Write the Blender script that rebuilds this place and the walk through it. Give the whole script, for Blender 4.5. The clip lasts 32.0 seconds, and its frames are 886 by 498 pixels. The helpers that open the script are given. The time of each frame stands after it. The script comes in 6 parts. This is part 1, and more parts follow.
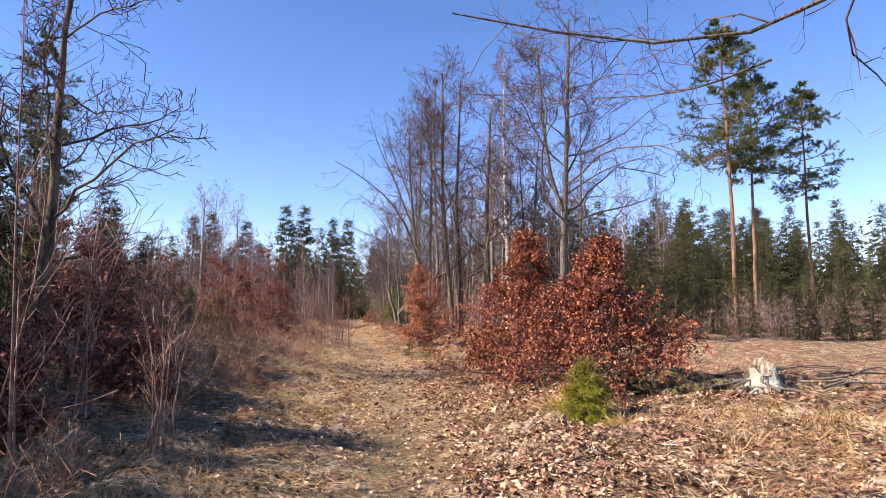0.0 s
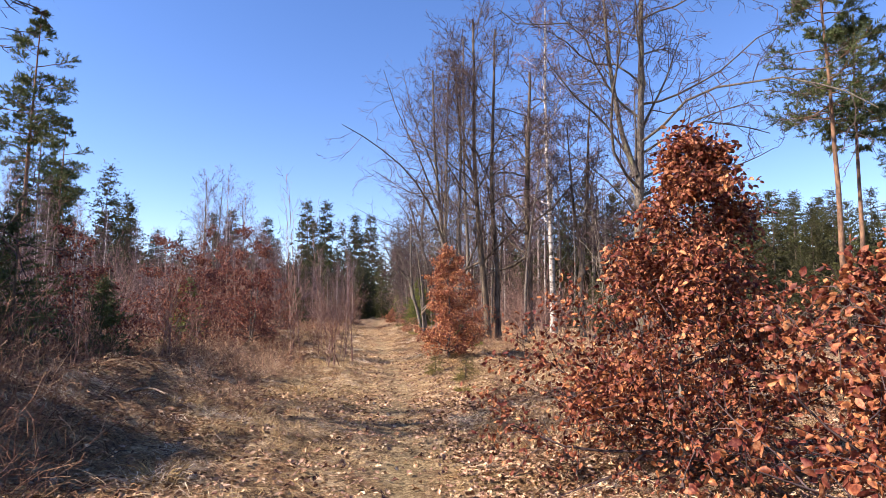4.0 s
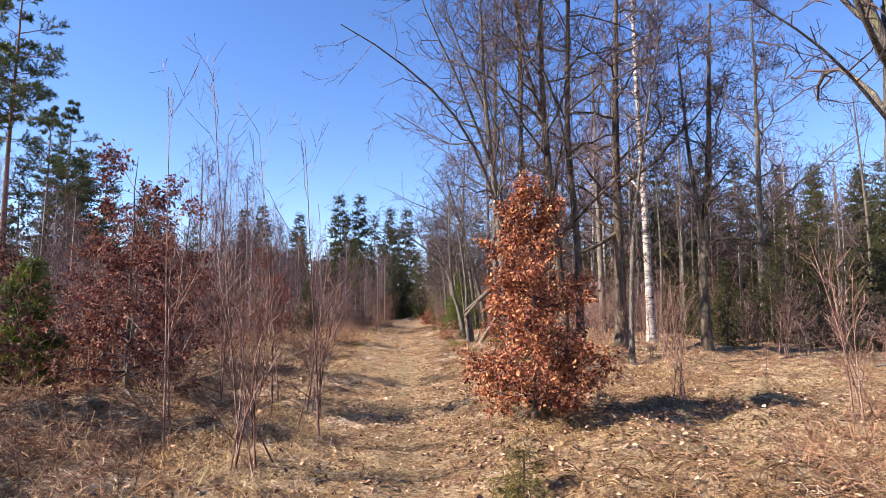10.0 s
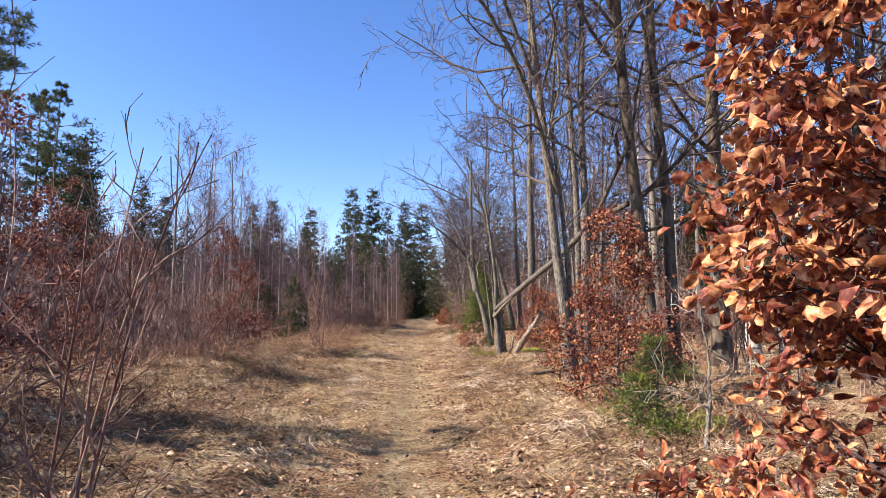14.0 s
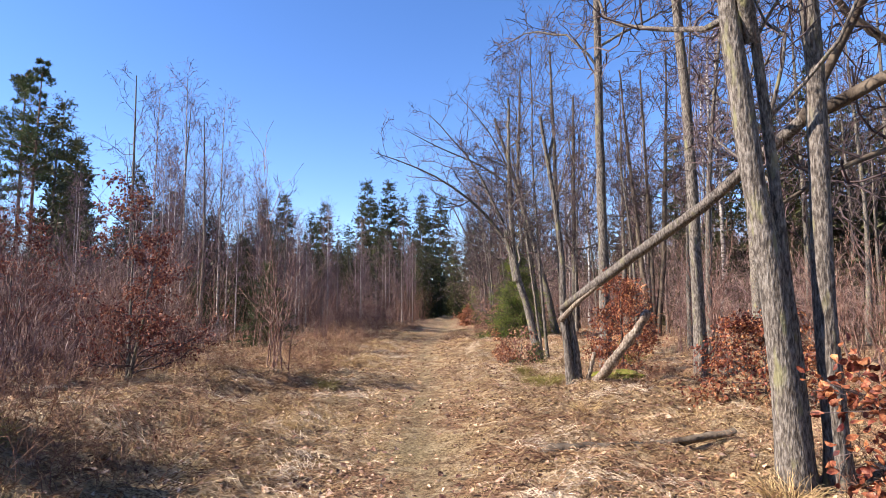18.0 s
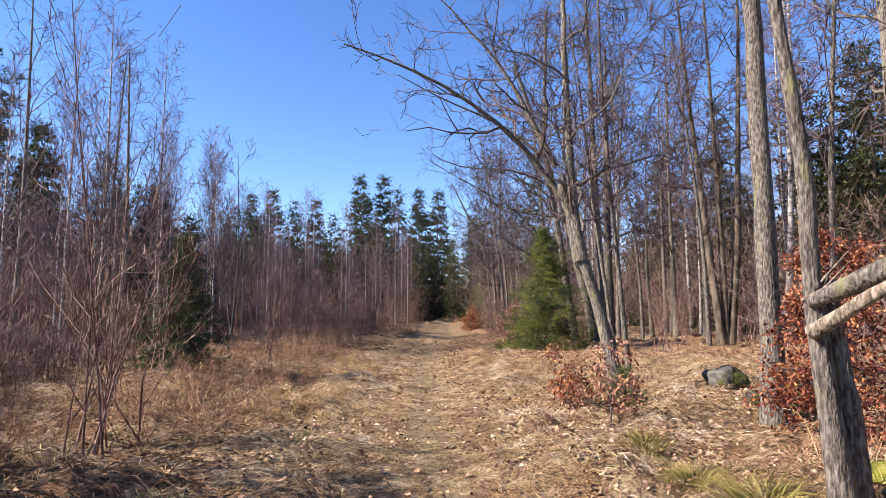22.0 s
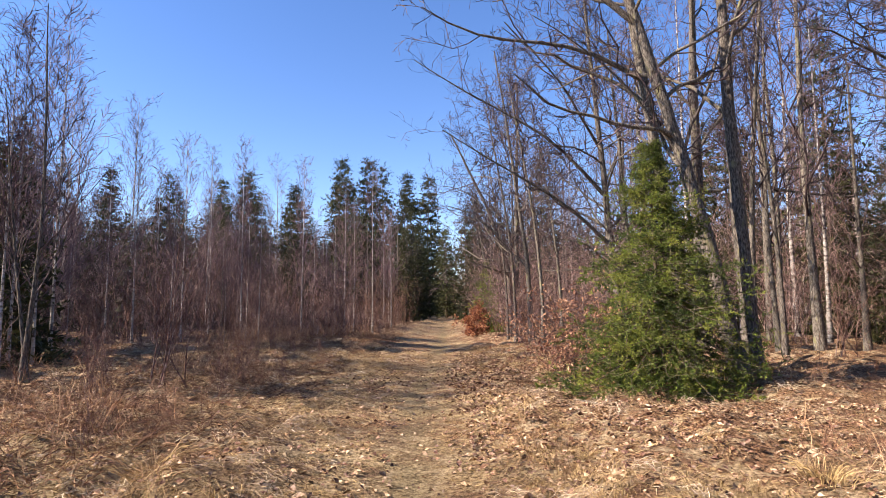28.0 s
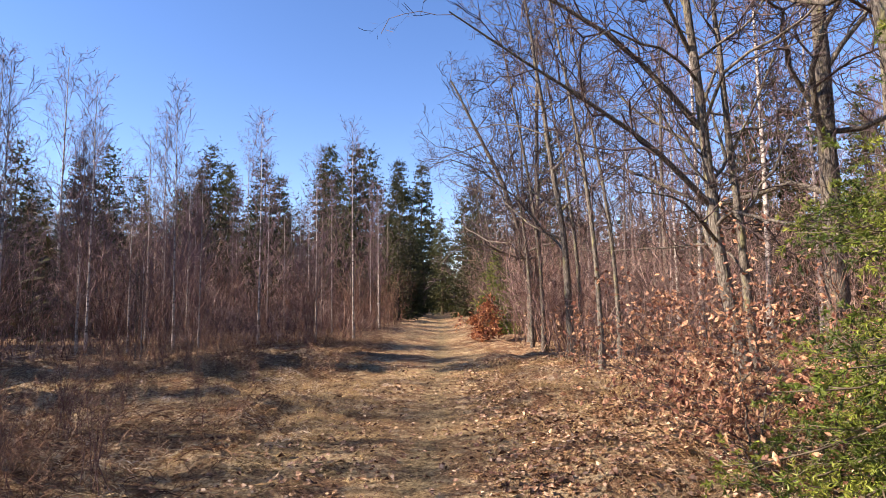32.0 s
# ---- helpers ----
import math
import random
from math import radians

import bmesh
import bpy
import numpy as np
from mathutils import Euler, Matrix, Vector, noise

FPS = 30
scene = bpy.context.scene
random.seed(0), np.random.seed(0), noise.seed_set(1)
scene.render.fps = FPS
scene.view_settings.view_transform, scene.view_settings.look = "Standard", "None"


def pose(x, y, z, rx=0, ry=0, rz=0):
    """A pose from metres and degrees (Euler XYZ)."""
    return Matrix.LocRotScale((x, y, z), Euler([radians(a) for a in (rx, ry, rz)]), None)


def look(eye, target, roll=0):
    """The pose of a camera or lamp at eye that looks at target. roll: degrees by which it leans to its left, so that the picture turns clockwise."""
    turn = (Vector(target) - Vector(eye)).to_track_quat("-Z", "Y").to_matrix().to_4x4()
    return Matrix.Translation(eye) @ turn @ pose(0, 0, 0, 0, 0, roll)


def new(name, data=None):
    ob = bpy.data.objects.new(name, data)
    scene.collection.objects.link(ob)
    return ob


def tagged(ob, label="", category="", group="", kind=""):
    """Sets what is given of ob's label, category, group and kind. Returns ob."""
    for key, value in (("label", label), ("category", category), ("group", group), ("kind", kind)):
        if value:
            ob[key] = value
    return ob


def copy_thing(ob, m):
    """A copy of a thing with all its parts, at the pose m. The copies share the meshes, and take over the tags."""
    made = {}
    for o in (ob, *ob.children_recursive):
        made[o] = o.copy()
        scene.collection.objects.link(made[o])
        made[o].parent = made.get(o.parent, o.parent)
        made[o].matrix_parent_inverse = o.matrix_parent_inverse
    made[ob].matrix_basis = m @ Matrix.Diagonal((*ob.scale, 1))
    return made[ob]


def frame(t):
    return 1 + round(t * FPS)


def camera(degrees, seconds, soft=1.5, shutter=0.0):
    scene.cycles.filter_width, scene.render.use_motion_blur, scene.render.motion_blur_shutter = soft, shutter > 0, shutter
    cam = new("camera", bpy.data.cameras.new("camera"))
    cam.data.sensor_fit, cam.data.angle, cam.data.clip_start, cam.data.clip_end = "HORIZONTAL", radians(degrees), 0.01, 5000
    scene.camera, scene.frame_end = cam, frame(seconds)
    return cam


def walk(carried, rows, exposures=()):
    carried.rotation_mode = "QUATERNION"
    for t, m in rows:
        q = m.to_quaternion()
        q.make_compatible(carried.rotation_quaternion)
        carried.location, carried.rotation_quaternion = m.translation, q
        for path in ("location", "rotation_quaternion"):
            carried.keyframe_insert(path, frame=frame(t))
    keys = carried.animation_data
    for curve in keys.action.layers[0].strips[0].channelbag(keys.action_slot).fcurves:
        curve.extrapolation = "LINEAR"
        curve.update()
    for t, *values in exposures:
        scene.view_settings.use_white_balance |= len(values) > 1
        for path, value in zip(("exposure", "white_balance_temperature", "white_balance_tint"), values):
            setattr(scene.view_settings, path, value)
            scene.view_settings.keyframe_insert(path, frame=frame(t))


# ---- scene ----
cam = camera(74.0, 32.0, soft=0.85)

PATH = [
    (0, (-0.683, -0.000, 1.365), (0.873, 9.820, 2.431), 0.33),
    (0.5, (-0.632, 0.651, 1.338), (0.826, 10.488, 2.392), 0.33),
    (1, (-0.527, 1.271, 1.319), (0.904, 11.111, 2.386), 0.28),
    (1.5, (-0.488, 1.907, 1.309), (0.774, 11.772, 2.359), 0.38),
    (2, (-0.378, 2.501, 1.321), (0.815, 12.373, 2.374), 0.19),
    (2.5, (-0.369, 3.207, 1.349), (0.810, 13.083, 2.394), 0.37),
    (3, (-0.280, 3.834, 1.360), (0.858, 13.713, 2.412), 0.27),
    (3.5, (-0.213, 4.501, 1.373), (0.925, 14.381, 2.412), 0.18),
    (5.5, (-0.067, 7.052, 1.340), (0.862, 16.953, 2.397), 0.17),
    (6, (-0.056, 7.643, 1.330), (0.710, 17.559, 2.376), 0.28),
    (6.5, (0.015, 8.245, 1.337), (0.769, 18.161, 2.383), 0.09),
    (7, (0.034, 8.854, 1.333), (0.734, 18.776, 2.365), 0.15),
    (7.5, (0.104, 9.477, 1.354), (0.787, 19.399, 2.395), 0.08),
    (8, (0.115, 10.176, 1.374), (0.745, 20.103, 2.399), 0.09),
    (8.5, (0.181, 10.798, 1.393), (0.745, 20.728, 2.425), 0.07),
    (9, (0.191, 11.473, 1.428), (0.744, 21.405, 2.456), 0.10),
    (9.5, (0.235, 12.124, 1.427), (0.723, 22.058, 2.466), 0.20),
    (10, (0.289, 12.785, 1.433), (0.770, 22.721, 2.458), -0.05),
    (10.5, (0.344, 13.435, 1.435), (0.693, 23.378, 2.447), 0.03),
    (11, (0.420, 14.096, 1.416), (0.766, 24.039, 2.428), -0.02),
    (11.5, (0.387, 14.753, 1.388), (0.642, 24.698, 2.397), 0.19),
    (12, (0.401, 15.394, 1.369), (0.641, 25.339, 2.391), 0.17),
    (12.5, (0.346, 16.049, 1.363), (0.551, 25.997, 2.359), 0.17),
    (13, (0.392, 16.670, 1.371), (0.611, 26.617, 2.382), 0.05),
    (13.5, (0.412, 17.336, 1.388), (0.627, 27.284, 2.385), -0.08),
    (14, (0.424, 18.026, 1.411), (0.625, 27.973, 2.420), 0.04),
    (14.5, (0.376, 18.784, 1.454), (0.526, 28.732, 2.464), 0.06),
    (16.5, (0.335, 21.784, 1.435), (0.315, 31.734, 2.432), -0.18),
    (17, (0.344, 22.484, 1.418), (0.277, 32.436, 2.403), -0.16),
    (17.5, (0.386, 23.169, 1.428), (0.326, 33.119, 2.424), -0.13),
    (18, (0.344, 23.922, 1.408), (0.222, 33.874, 2.388), -0.20),
    (18.5, (0.385, 24.648, 1.391), (0.247, 34.598, 2.383), -0.27),
    (19, (0.288, 25.397, 1.410), (0.137, 35.348, 2.393), -0.20),
    (19.5, (0.251, 26.080, 1.401), (0.057, 36.029, 2.388), -0.31),
    (20, (0.169, 26.809, 1.429), (-0.045, 36.758, 2.413), -0.31),
    (20.5, (0.119, 27.463, 1.403), (-0.114, 37.410, 2.408), -0.12),
    (21, (0.066, 28.200, 1.403), (-0.066, 38.148, 2.408), -0.24),
    (21.5, (0.023, 28.951, 1.378), (-0.109, 38.900, 2.380), -0.09),
    (22, (0.030, 29.670, 1.344), (-0.028, 39.617, 2.364), -0.18),
    (22.5, (-0.038, 30.410, 1.326), (-0.110, 40.361, 2.317), -0.05),
    (23, (-0.034, 31.115, 1.322), (-0.052, 41.062, 2.352), -0.17),
    (23.5, (-0.148, 31.882, 1.329), (-0.189, 41.835, 2.305), -0.17),
    (24, (-0.125, 32.563, 1.342), (-0.145, 42.514, 2.330), -0.31),
    (24.5, (-0.174, 33.305, 1.353), (-0.173, 43.258, 2.316), -0.26),
    (25, (-0.148, 33.962, 1.361), (-0.168, 43.914, 2.333), -0.29),
    (25.5, (-0.200, 34.668, 1.361), (-0.203, 44.621, 2.324), -0.31),
    (26, (-0.270, 35.364, 1.331), (-0.320, 45.317, 2.296), -0.22),
    (26.5, (-0.327, 36.122, 1.320), (-0.352, 46.075, 2.290), -0.39),
    (28.5, (-0.222, 39.168, 1.358), (-0.083, 49.120, 2.325), -0.23),
    (29, (-0.249, 39.882, 1.340), (-0.124, 49.836, 2.290), -0.29),
    (29.5, (-0.219, 40.556, 1.329), (-0.062, 50.508, 2.290), -0.35),
    (30, (-0.277, 41.290, 1.299), (-0.103, 51.244, 2.239), -0.27),
    (30.5, (-0.268, 41.953, 1.343), (-0.069, 51.906, 2.292), -0.42),
    (31, (-0.301, 42.565, 1.367), (-0.087, 52.521, 2.278), -0.51),
    (31.5, (-0.332, 43.087, 1.384), (-0.117, 53.044, 2.295), -0.50),
    (32, (-0.382, 43.561, 1.399), (-0.148, 53.519, 2.289), -0.76),
]
walk(cam, [(t, look(eye, target, roll)) for t, eye, target, roll in PATH], exposures=[(0, 1.38, 6850, 26), (10, 1.38, 6600, 23), (20, 1.38, 6400, 20), (26, 1.39, 6650, 21), (32, 1.44, 7150, 23)])

# ---- world and sun ----
SUN_EL, SUN_AZ = 36.0, 260.0          # azimuth clockwise from +y
world = bpy.data.worlds.new("sky")
scene.world = world
world.use_nodes = True
wt = world.node_tree
sky = wt.nodes.new("ShaderNodeTexSky")
sky.sky_type = "NISHITA"
sky.sun_disc = False
sky.sun_elevation, sky.sun_rotation = radians(SUN_EL), radians(SUN_AZ)
sky.air_density, sky.dust_density, sky.ozone_density = 0.9, 0.0, 2.8
rich = wt.nodes.new("ShaderNodeHueSaturation")      # the camera's vivid blues
rich.inputs["Hue"].default_value, rich.inputs["Saturation"].default_value = 0.506, 1.2
wt.links.new(sky.outputs[0], rich.inputs["Color"])
wt.links.new(rich.outputs[0], wt.nodes["Background"].inputs[0])
wt.nodes["Background"].inputs[1].default_value = 0.1
sun_dir = Vector((math.sin(radians(SUN_AZ)) * math.cos(radians(SUN_EL)), math.cos(radians(SUN_AZ)) * math.cos(radians(SUN_EL)), math.sin(radians(SUN_EL))))
sun = new("sun", bpy.data.lights.new("sun", "SUN"))
sun.data.energy, sun.data.angle, sun.data.color = 5.0, radians(0.53), (1.0, 0.91, 0.77)
sun.matrix_world = look(sun_dir * 50, (0, 0, 0))

# ---- materials ----
def mat(name, cols, scale=8.0, detail=6.0, rough=0.85, bump=0.3, bscale=40.0, stretch=(1, 1, 1), island=0.0, objvar=0.0, translucent=0.0, spots=None, spec=0.25):
    """Noise between the colours, a second colour of stains, fine relief; island, objvar: how much brightness varies by piece or by thing."""
    m = bpy.data.materials.new(name)
    m.use_nodes = True
    t, nodes = m.node_tree, m.node_tree.nodes
    link, b = t.links.new, nodes["Principled BSDF"]
    co = nodes.new("ShaderNodeTexCoord")
    mp = nodes.new("ShaderNodeMapping")
    mp.inputs["Scale"].default_value = stretch
    link(co.outputs["Object"], mp.inputs[0])
    nz = nodes.new("ShaderNodeTexNoise")
    nz.inputs["Scale"].default_value, nz.inputs["Detail"].default_value, nz.inputs["Roughness"].default_value = scale, detail, 0.65
    link(mp.outputs[0], nz.inputs["Vector"])
    ramp = nodes.new("ShaderNodeValToRGB")
    el = ramp.color_ramp.elements
    while len(el) < len(cols):
        el.new(0.5)
    for i, c in enumerate(cols):
        el[i].position, el[i].color = 0.39 + 0.22 * i / max(1, len(cols) - 1), (*c, 1)
    link(nz.outputs["Fac"], ramp.inputs[0])
    out = ramp.outputs[0]
    if spots:
        col, sscale, lo, hi = spots
        n2 = nodes.new("ShaderNodeTexNoise")
        n2.inputs["Scale"].default_value, n2.inputs["Detail"].default_value = sscale, 4
        link(mp.outputs[0], n2.inputs["Vector"])
        mr = nodes.new("ShaderNodeMapRange")
        mr.inputs[1].default_value, mr.inputs[2].default_value = lo, hi
        link(n2.outputs["Fac"], mr.inputs[0])
        mx = nodes.new("ShaderNodeMix")
        mx.data_type = "RGBA"
        link(mr.outputs[0], mx.inputs[0])
        link(out, mx.inputs[6])
        mx.inputs[7].default_value = (*col, 1)
        out = mx.outputs[2]
    for amount, source in ((island, "ShaderNodeNewGeometry"), (objvar, "ShaderNodeObjectInfo")):
        if amount:
            src = nodes.new(source)
            mr = nodes.new("ShaderNodeMapRange")
            mr.inputs[3].default_value, mr.inputs[4].default_value = 1 - amount, 1 + amount
            link(src.outputs["Random Per Island" if "Geometry" in source else "Random"], mr.inputs[0])
            hs = nodes.new("ShaderNodeHueSaturation")
            link(mr.outputs[0], hs.inputs["Value"])
            h2 = nodes.new("ShaderNodeMapRange")
            h2.inputs[3].default_value, h2.inputs[4].default_value = 0.5 - 0.035 * amount, 0.5 + 0.03 * amount
            link(src.outputs["Random Per Island" if "Geometry" in source else "Random"], h2.inputs[0])
            link(h2.outputs[0], hs.inputs["Hue"])
            link(out, hs.inputs["Color"])
            out = hs.outputs[0]
    link(out, b.inputs["Base Color"])
    b.inputs["Roughness"].default_value = rough
    b.inputs["Specular IOR Level"].default_value = spec
    if bump:
        n3 = nodes.new("ShaderNodeTexNoise")
        n3.inputs["Scale"].default_value, n3.inputs["Detail"].default_value = bscale, 5
        link(mp.outputs[0], n3.inputs["Vector"])
        bp = nodes.new("ShaderNodeBump")
        bp.inputs["Strength"].default_value, bp.inputs["Distance"].default_value = bump, 0.02
        link(n3.outputs["Fac"], bp.inputs["Height"])
        link(bp.outputs[0], b.inputs["Normal"])
    if translucent:
        tr = nodes.new("ShaderNodeBsdfTranslucent")
        link(out, tr.inputs[0])
        ms = nodes.new("ShaderNodeMixShader")
        ms.inputs[0].default_value = translucent
        link(b.outputs[0], ms.inputs[1])
        link(tr.outputs[0], ms.inputs[2])
        link(ms.outputs[0], nodes["Material Output"].inputs[0])
    return m

OAK = mat("oak_bark", [(0.03024, 0.02495, 0.02028), (0.08467, 0.07182, 0.05784), (0.1663, 0.1482, 0.1217)], 48, 8, 0.92, 1.0, 48, (1, 1, 0.24), objvar=0.15, spots=((0.17, 0.165, 0.09), 9.0, 0.58, 0.7))
GREY = mat("grey_bark", [(0.0496, 0.0416, 0.0333), (0.124, 0.1072, 0.08673), (0.232, 0.2096, 0.1742)], 52, 8, 0.92, 1.0, 52, (1, 1, 0.28), objvar=0.15, spots=((0.2, 0.19, 0.1), 11.0, 0.58, 0.7))
BIRCH = mat("birch_bark", [(0.056, 0.048, 0.04), (0.36, 0.328, 0.288), (0.496, 0.464, 0.416)], 4, 8, 0.75, 0.3, 30, (1, 1, 2.2), objvar=0.12)
PINEBARK = mat("pine_bark", [(0.07, 0.045, 0.034), (0.15, 0.088, 0.055), (0.23, 0.135, 0.08)], 5, 8, 0.9, 0.8, 18, (1, 1, 0.4), objvar=0.1)
DARKBARK = mat("dark_bark", [(0.0408, 0.0306, 0.0219), (0.0952, 0.0748, 0.05318), (0.15, 0.122, 0.08758)], 6, 8, 0.92, 0.8, 25, (1, 1, 0.3), objvar=0.15)
TWIG = mat("twig", [(0.0432, 0.03024, 0.03024), (0.1116, 0.08064, 0.07632)], 6, 3, 0.8, 0, objvar=0.2)
TWIGP = mat("birch_twig", [(0.116, 0.068, 0.0714), (0.184, 0.122, 0.126)], 6, 3, 0.75, 0, objvar=0.15)
WHIP = mat("sapling_stem", [(0.095, 0.048, 0.036), (0.2, 0.11, 0.083), (0.28, 0.205, 0.16)], 9, 4, 0.8, 0.2, 60, objvar=0.25)
BRUSH = mat("brush_stem", [(0.0792, 0.04488, 0.03353), (0.2244, 0.1254, 0.08197)], 3, 4, 0.85, 0, island=0.35)
THICKET = mat("thicket_stem", [(0.08602, 0.05161, 0.04661), (0.2007, 0.1233, 0.1069), (0.3871, 0.2867, 0.2467)], 2, 4, 0.85, 0, island=0.45)
BEECH = mat("beech_leaf", [(0.14, 0.038, 0.02), (0.36, 0.116, 0.052), (0.57, 0.31, 0.165)], 30, 3, 0.55, 0, island=0.6, translucent=0.28, spec=0.25)
REDBEECH = mat("red_beech_leaf", [(0.095, 0.024, 0.014), (0.22, 0.064, 0.03), (0.4, 0.17, 0.085)], 30, 3, 0.55, 0, island=0.6, translucent=0.25, spec=0.25)
DARKBEECH = mat("dark_beech_leaf", [(0.085, 0.026, 0.02), (0.17, 0.06, 0.042), (0.28, 0.125, 0.08)], 30, 3, 0.6, 0, island=0.5, translucent=0.2, spec=0.15)
PALEBEECH = mat("bleached_beech_leaf", [(0.15, 0.062, 0.038), (0.34, 0.165, 0.1), (0.52, 0.33, 0.21)], 30, 3, 0.6, 0, island=0.5, translucent=0.28, spec=0.2)
PALE = mat("pale_sapling_stem", [(0.14, 0.11, 0.08), (0.27, 0.23, 0.17), (0.36, 0.32, 0.25)], 9, 4, 0.8, 0.2, 60)
LITTER = mat("fallen_leaf", [(0.085, 0.042, 0.024), (0.21, 0.112, 0.064), (0.37, 0.235, 0.145), (0.46, 0.34, 0.24)], 20, 3, 0.7, 0, island=0.6, spec=0.15)
GRASS = mat("dry_grass", [(0.3, 0.195, 0.0836), (0.5, 0.365, 0.1848)], 3, 4, 0.7, 0, island=0.4, translucent=0.15)
STRAWMAT = mat("matted_straw", [(0.1, 0.062, 0.036), (0.26, 0.175, 0.1), (0.45, 0.345, 0.22), (0.64, 0.53, 0.39)], 1.6, 5, 0.8, 0, island=0.5, translucent=0.1)
GREENGRASS = mat("green_grass", [(0.13, 0.115, 0.025), (0.27, 0.22, 0.07)], 6, 4, 0.7, 0, island=0.4, translucent=0.2)
SPRUCE = mat("spruce_needle", [(0.0312, 0.0552, 0.0096), (0.102, 0.1404, 0.0216), (0.24, 0.27, 0.0432)], 2.2, 4, 0.5, 0, island=0.4, translucent=0.18)
FARNEEDLE = mat("conifer_needle", [(0.0275, 0.0325, 0.0108), (0.075, 0.0775, 0.0252)], 0.6, 4, 0.6, 0, island=0.3, objvar=0.3, translucent=0.12)
PINENEEDLE = mat("pine_needle", [(0.0408, 0.0612, 0.0204), (0.0884, 0.112, 0.0374)], 0.8, 4, 0.55, 0, island=0.3, objvar=0.15, translucent=0.15)
DEAD = mat("bare_deadwood", [(0.085, 0.063, 0.044), (0.2, 0.16, 0.118), (0.35, 0.3, 0.235)], 40, 9, 0.85, 1.0, 60, (1, 1, 0.3))
ROCK = mat("granite", [(0.036, 0.036, 0.03047), (0.0864, 0.08352, 0.07021), (0.144, 0.1404, 0.1192)], 9, 8, 0.9, 0.9, 30, spots=((0.06, 0.064, 0.016), 3.5, 0.46, 0.56))
YOUNG = mat("seedling_needle", [(0.18, 0.19, 0.012), (0.34, 0.33, 0.03)], 6, 4, 0.5, 0, island=0.35, translucent=0.25)
FERN = mat("bracken_stalk", [(0.088, 0.04805, 0.02788), (0.2816, 0.163, 0.08904)], 2, 4, 0.85, 0, island=0.5, translucent=0.1)
HEATH = mat("heather_twig", [(0.1135, 0.05443, 0.03543), (0.2873, 0.1512, 0.08661), (0.4838, 0.3175, 0.1903)], 1.2, 4, 0.85, 0, island=0.5)
LICHEN = mat("lichen_grey_bark", [(0.075, 0.072, 0.055), (0.13, 0.135, 0.1), (0.25, 0.255, 0.2)], 26, 8, 0.92, 1.0, 45, (1, 1, 0.3), spots=((0.3, 0.3, 0.25), 14.0, 0.62, 0.6))
MOUND = mat("mossy_earth", [(0.03, 0.021, 0.014), (0.075, 0.055, 0.033), (0.13, 0.115, 0.045)], 14, 8, 0.95, 1.0, 40, spots=((0.11, 0.12, 0.03), 7.0, 0.55, 0.7))
ROTTEN = mat("rotten_wood", [(0.06, 0.033, 0.019), (0.16, 0.092, 0.055), (0.27, 0.17, 0.11)], 24, 8, 0.93, 1.0, 45, (1, 1, 0.3))
MOSS = mat("moss", [(0.06188, 0.07514, 0.008486), (0.1508, 0.1547, 0.02122), (0.2301, 0.2119, 0.04243)], 9, 6, 0.95, 0.8, 60)

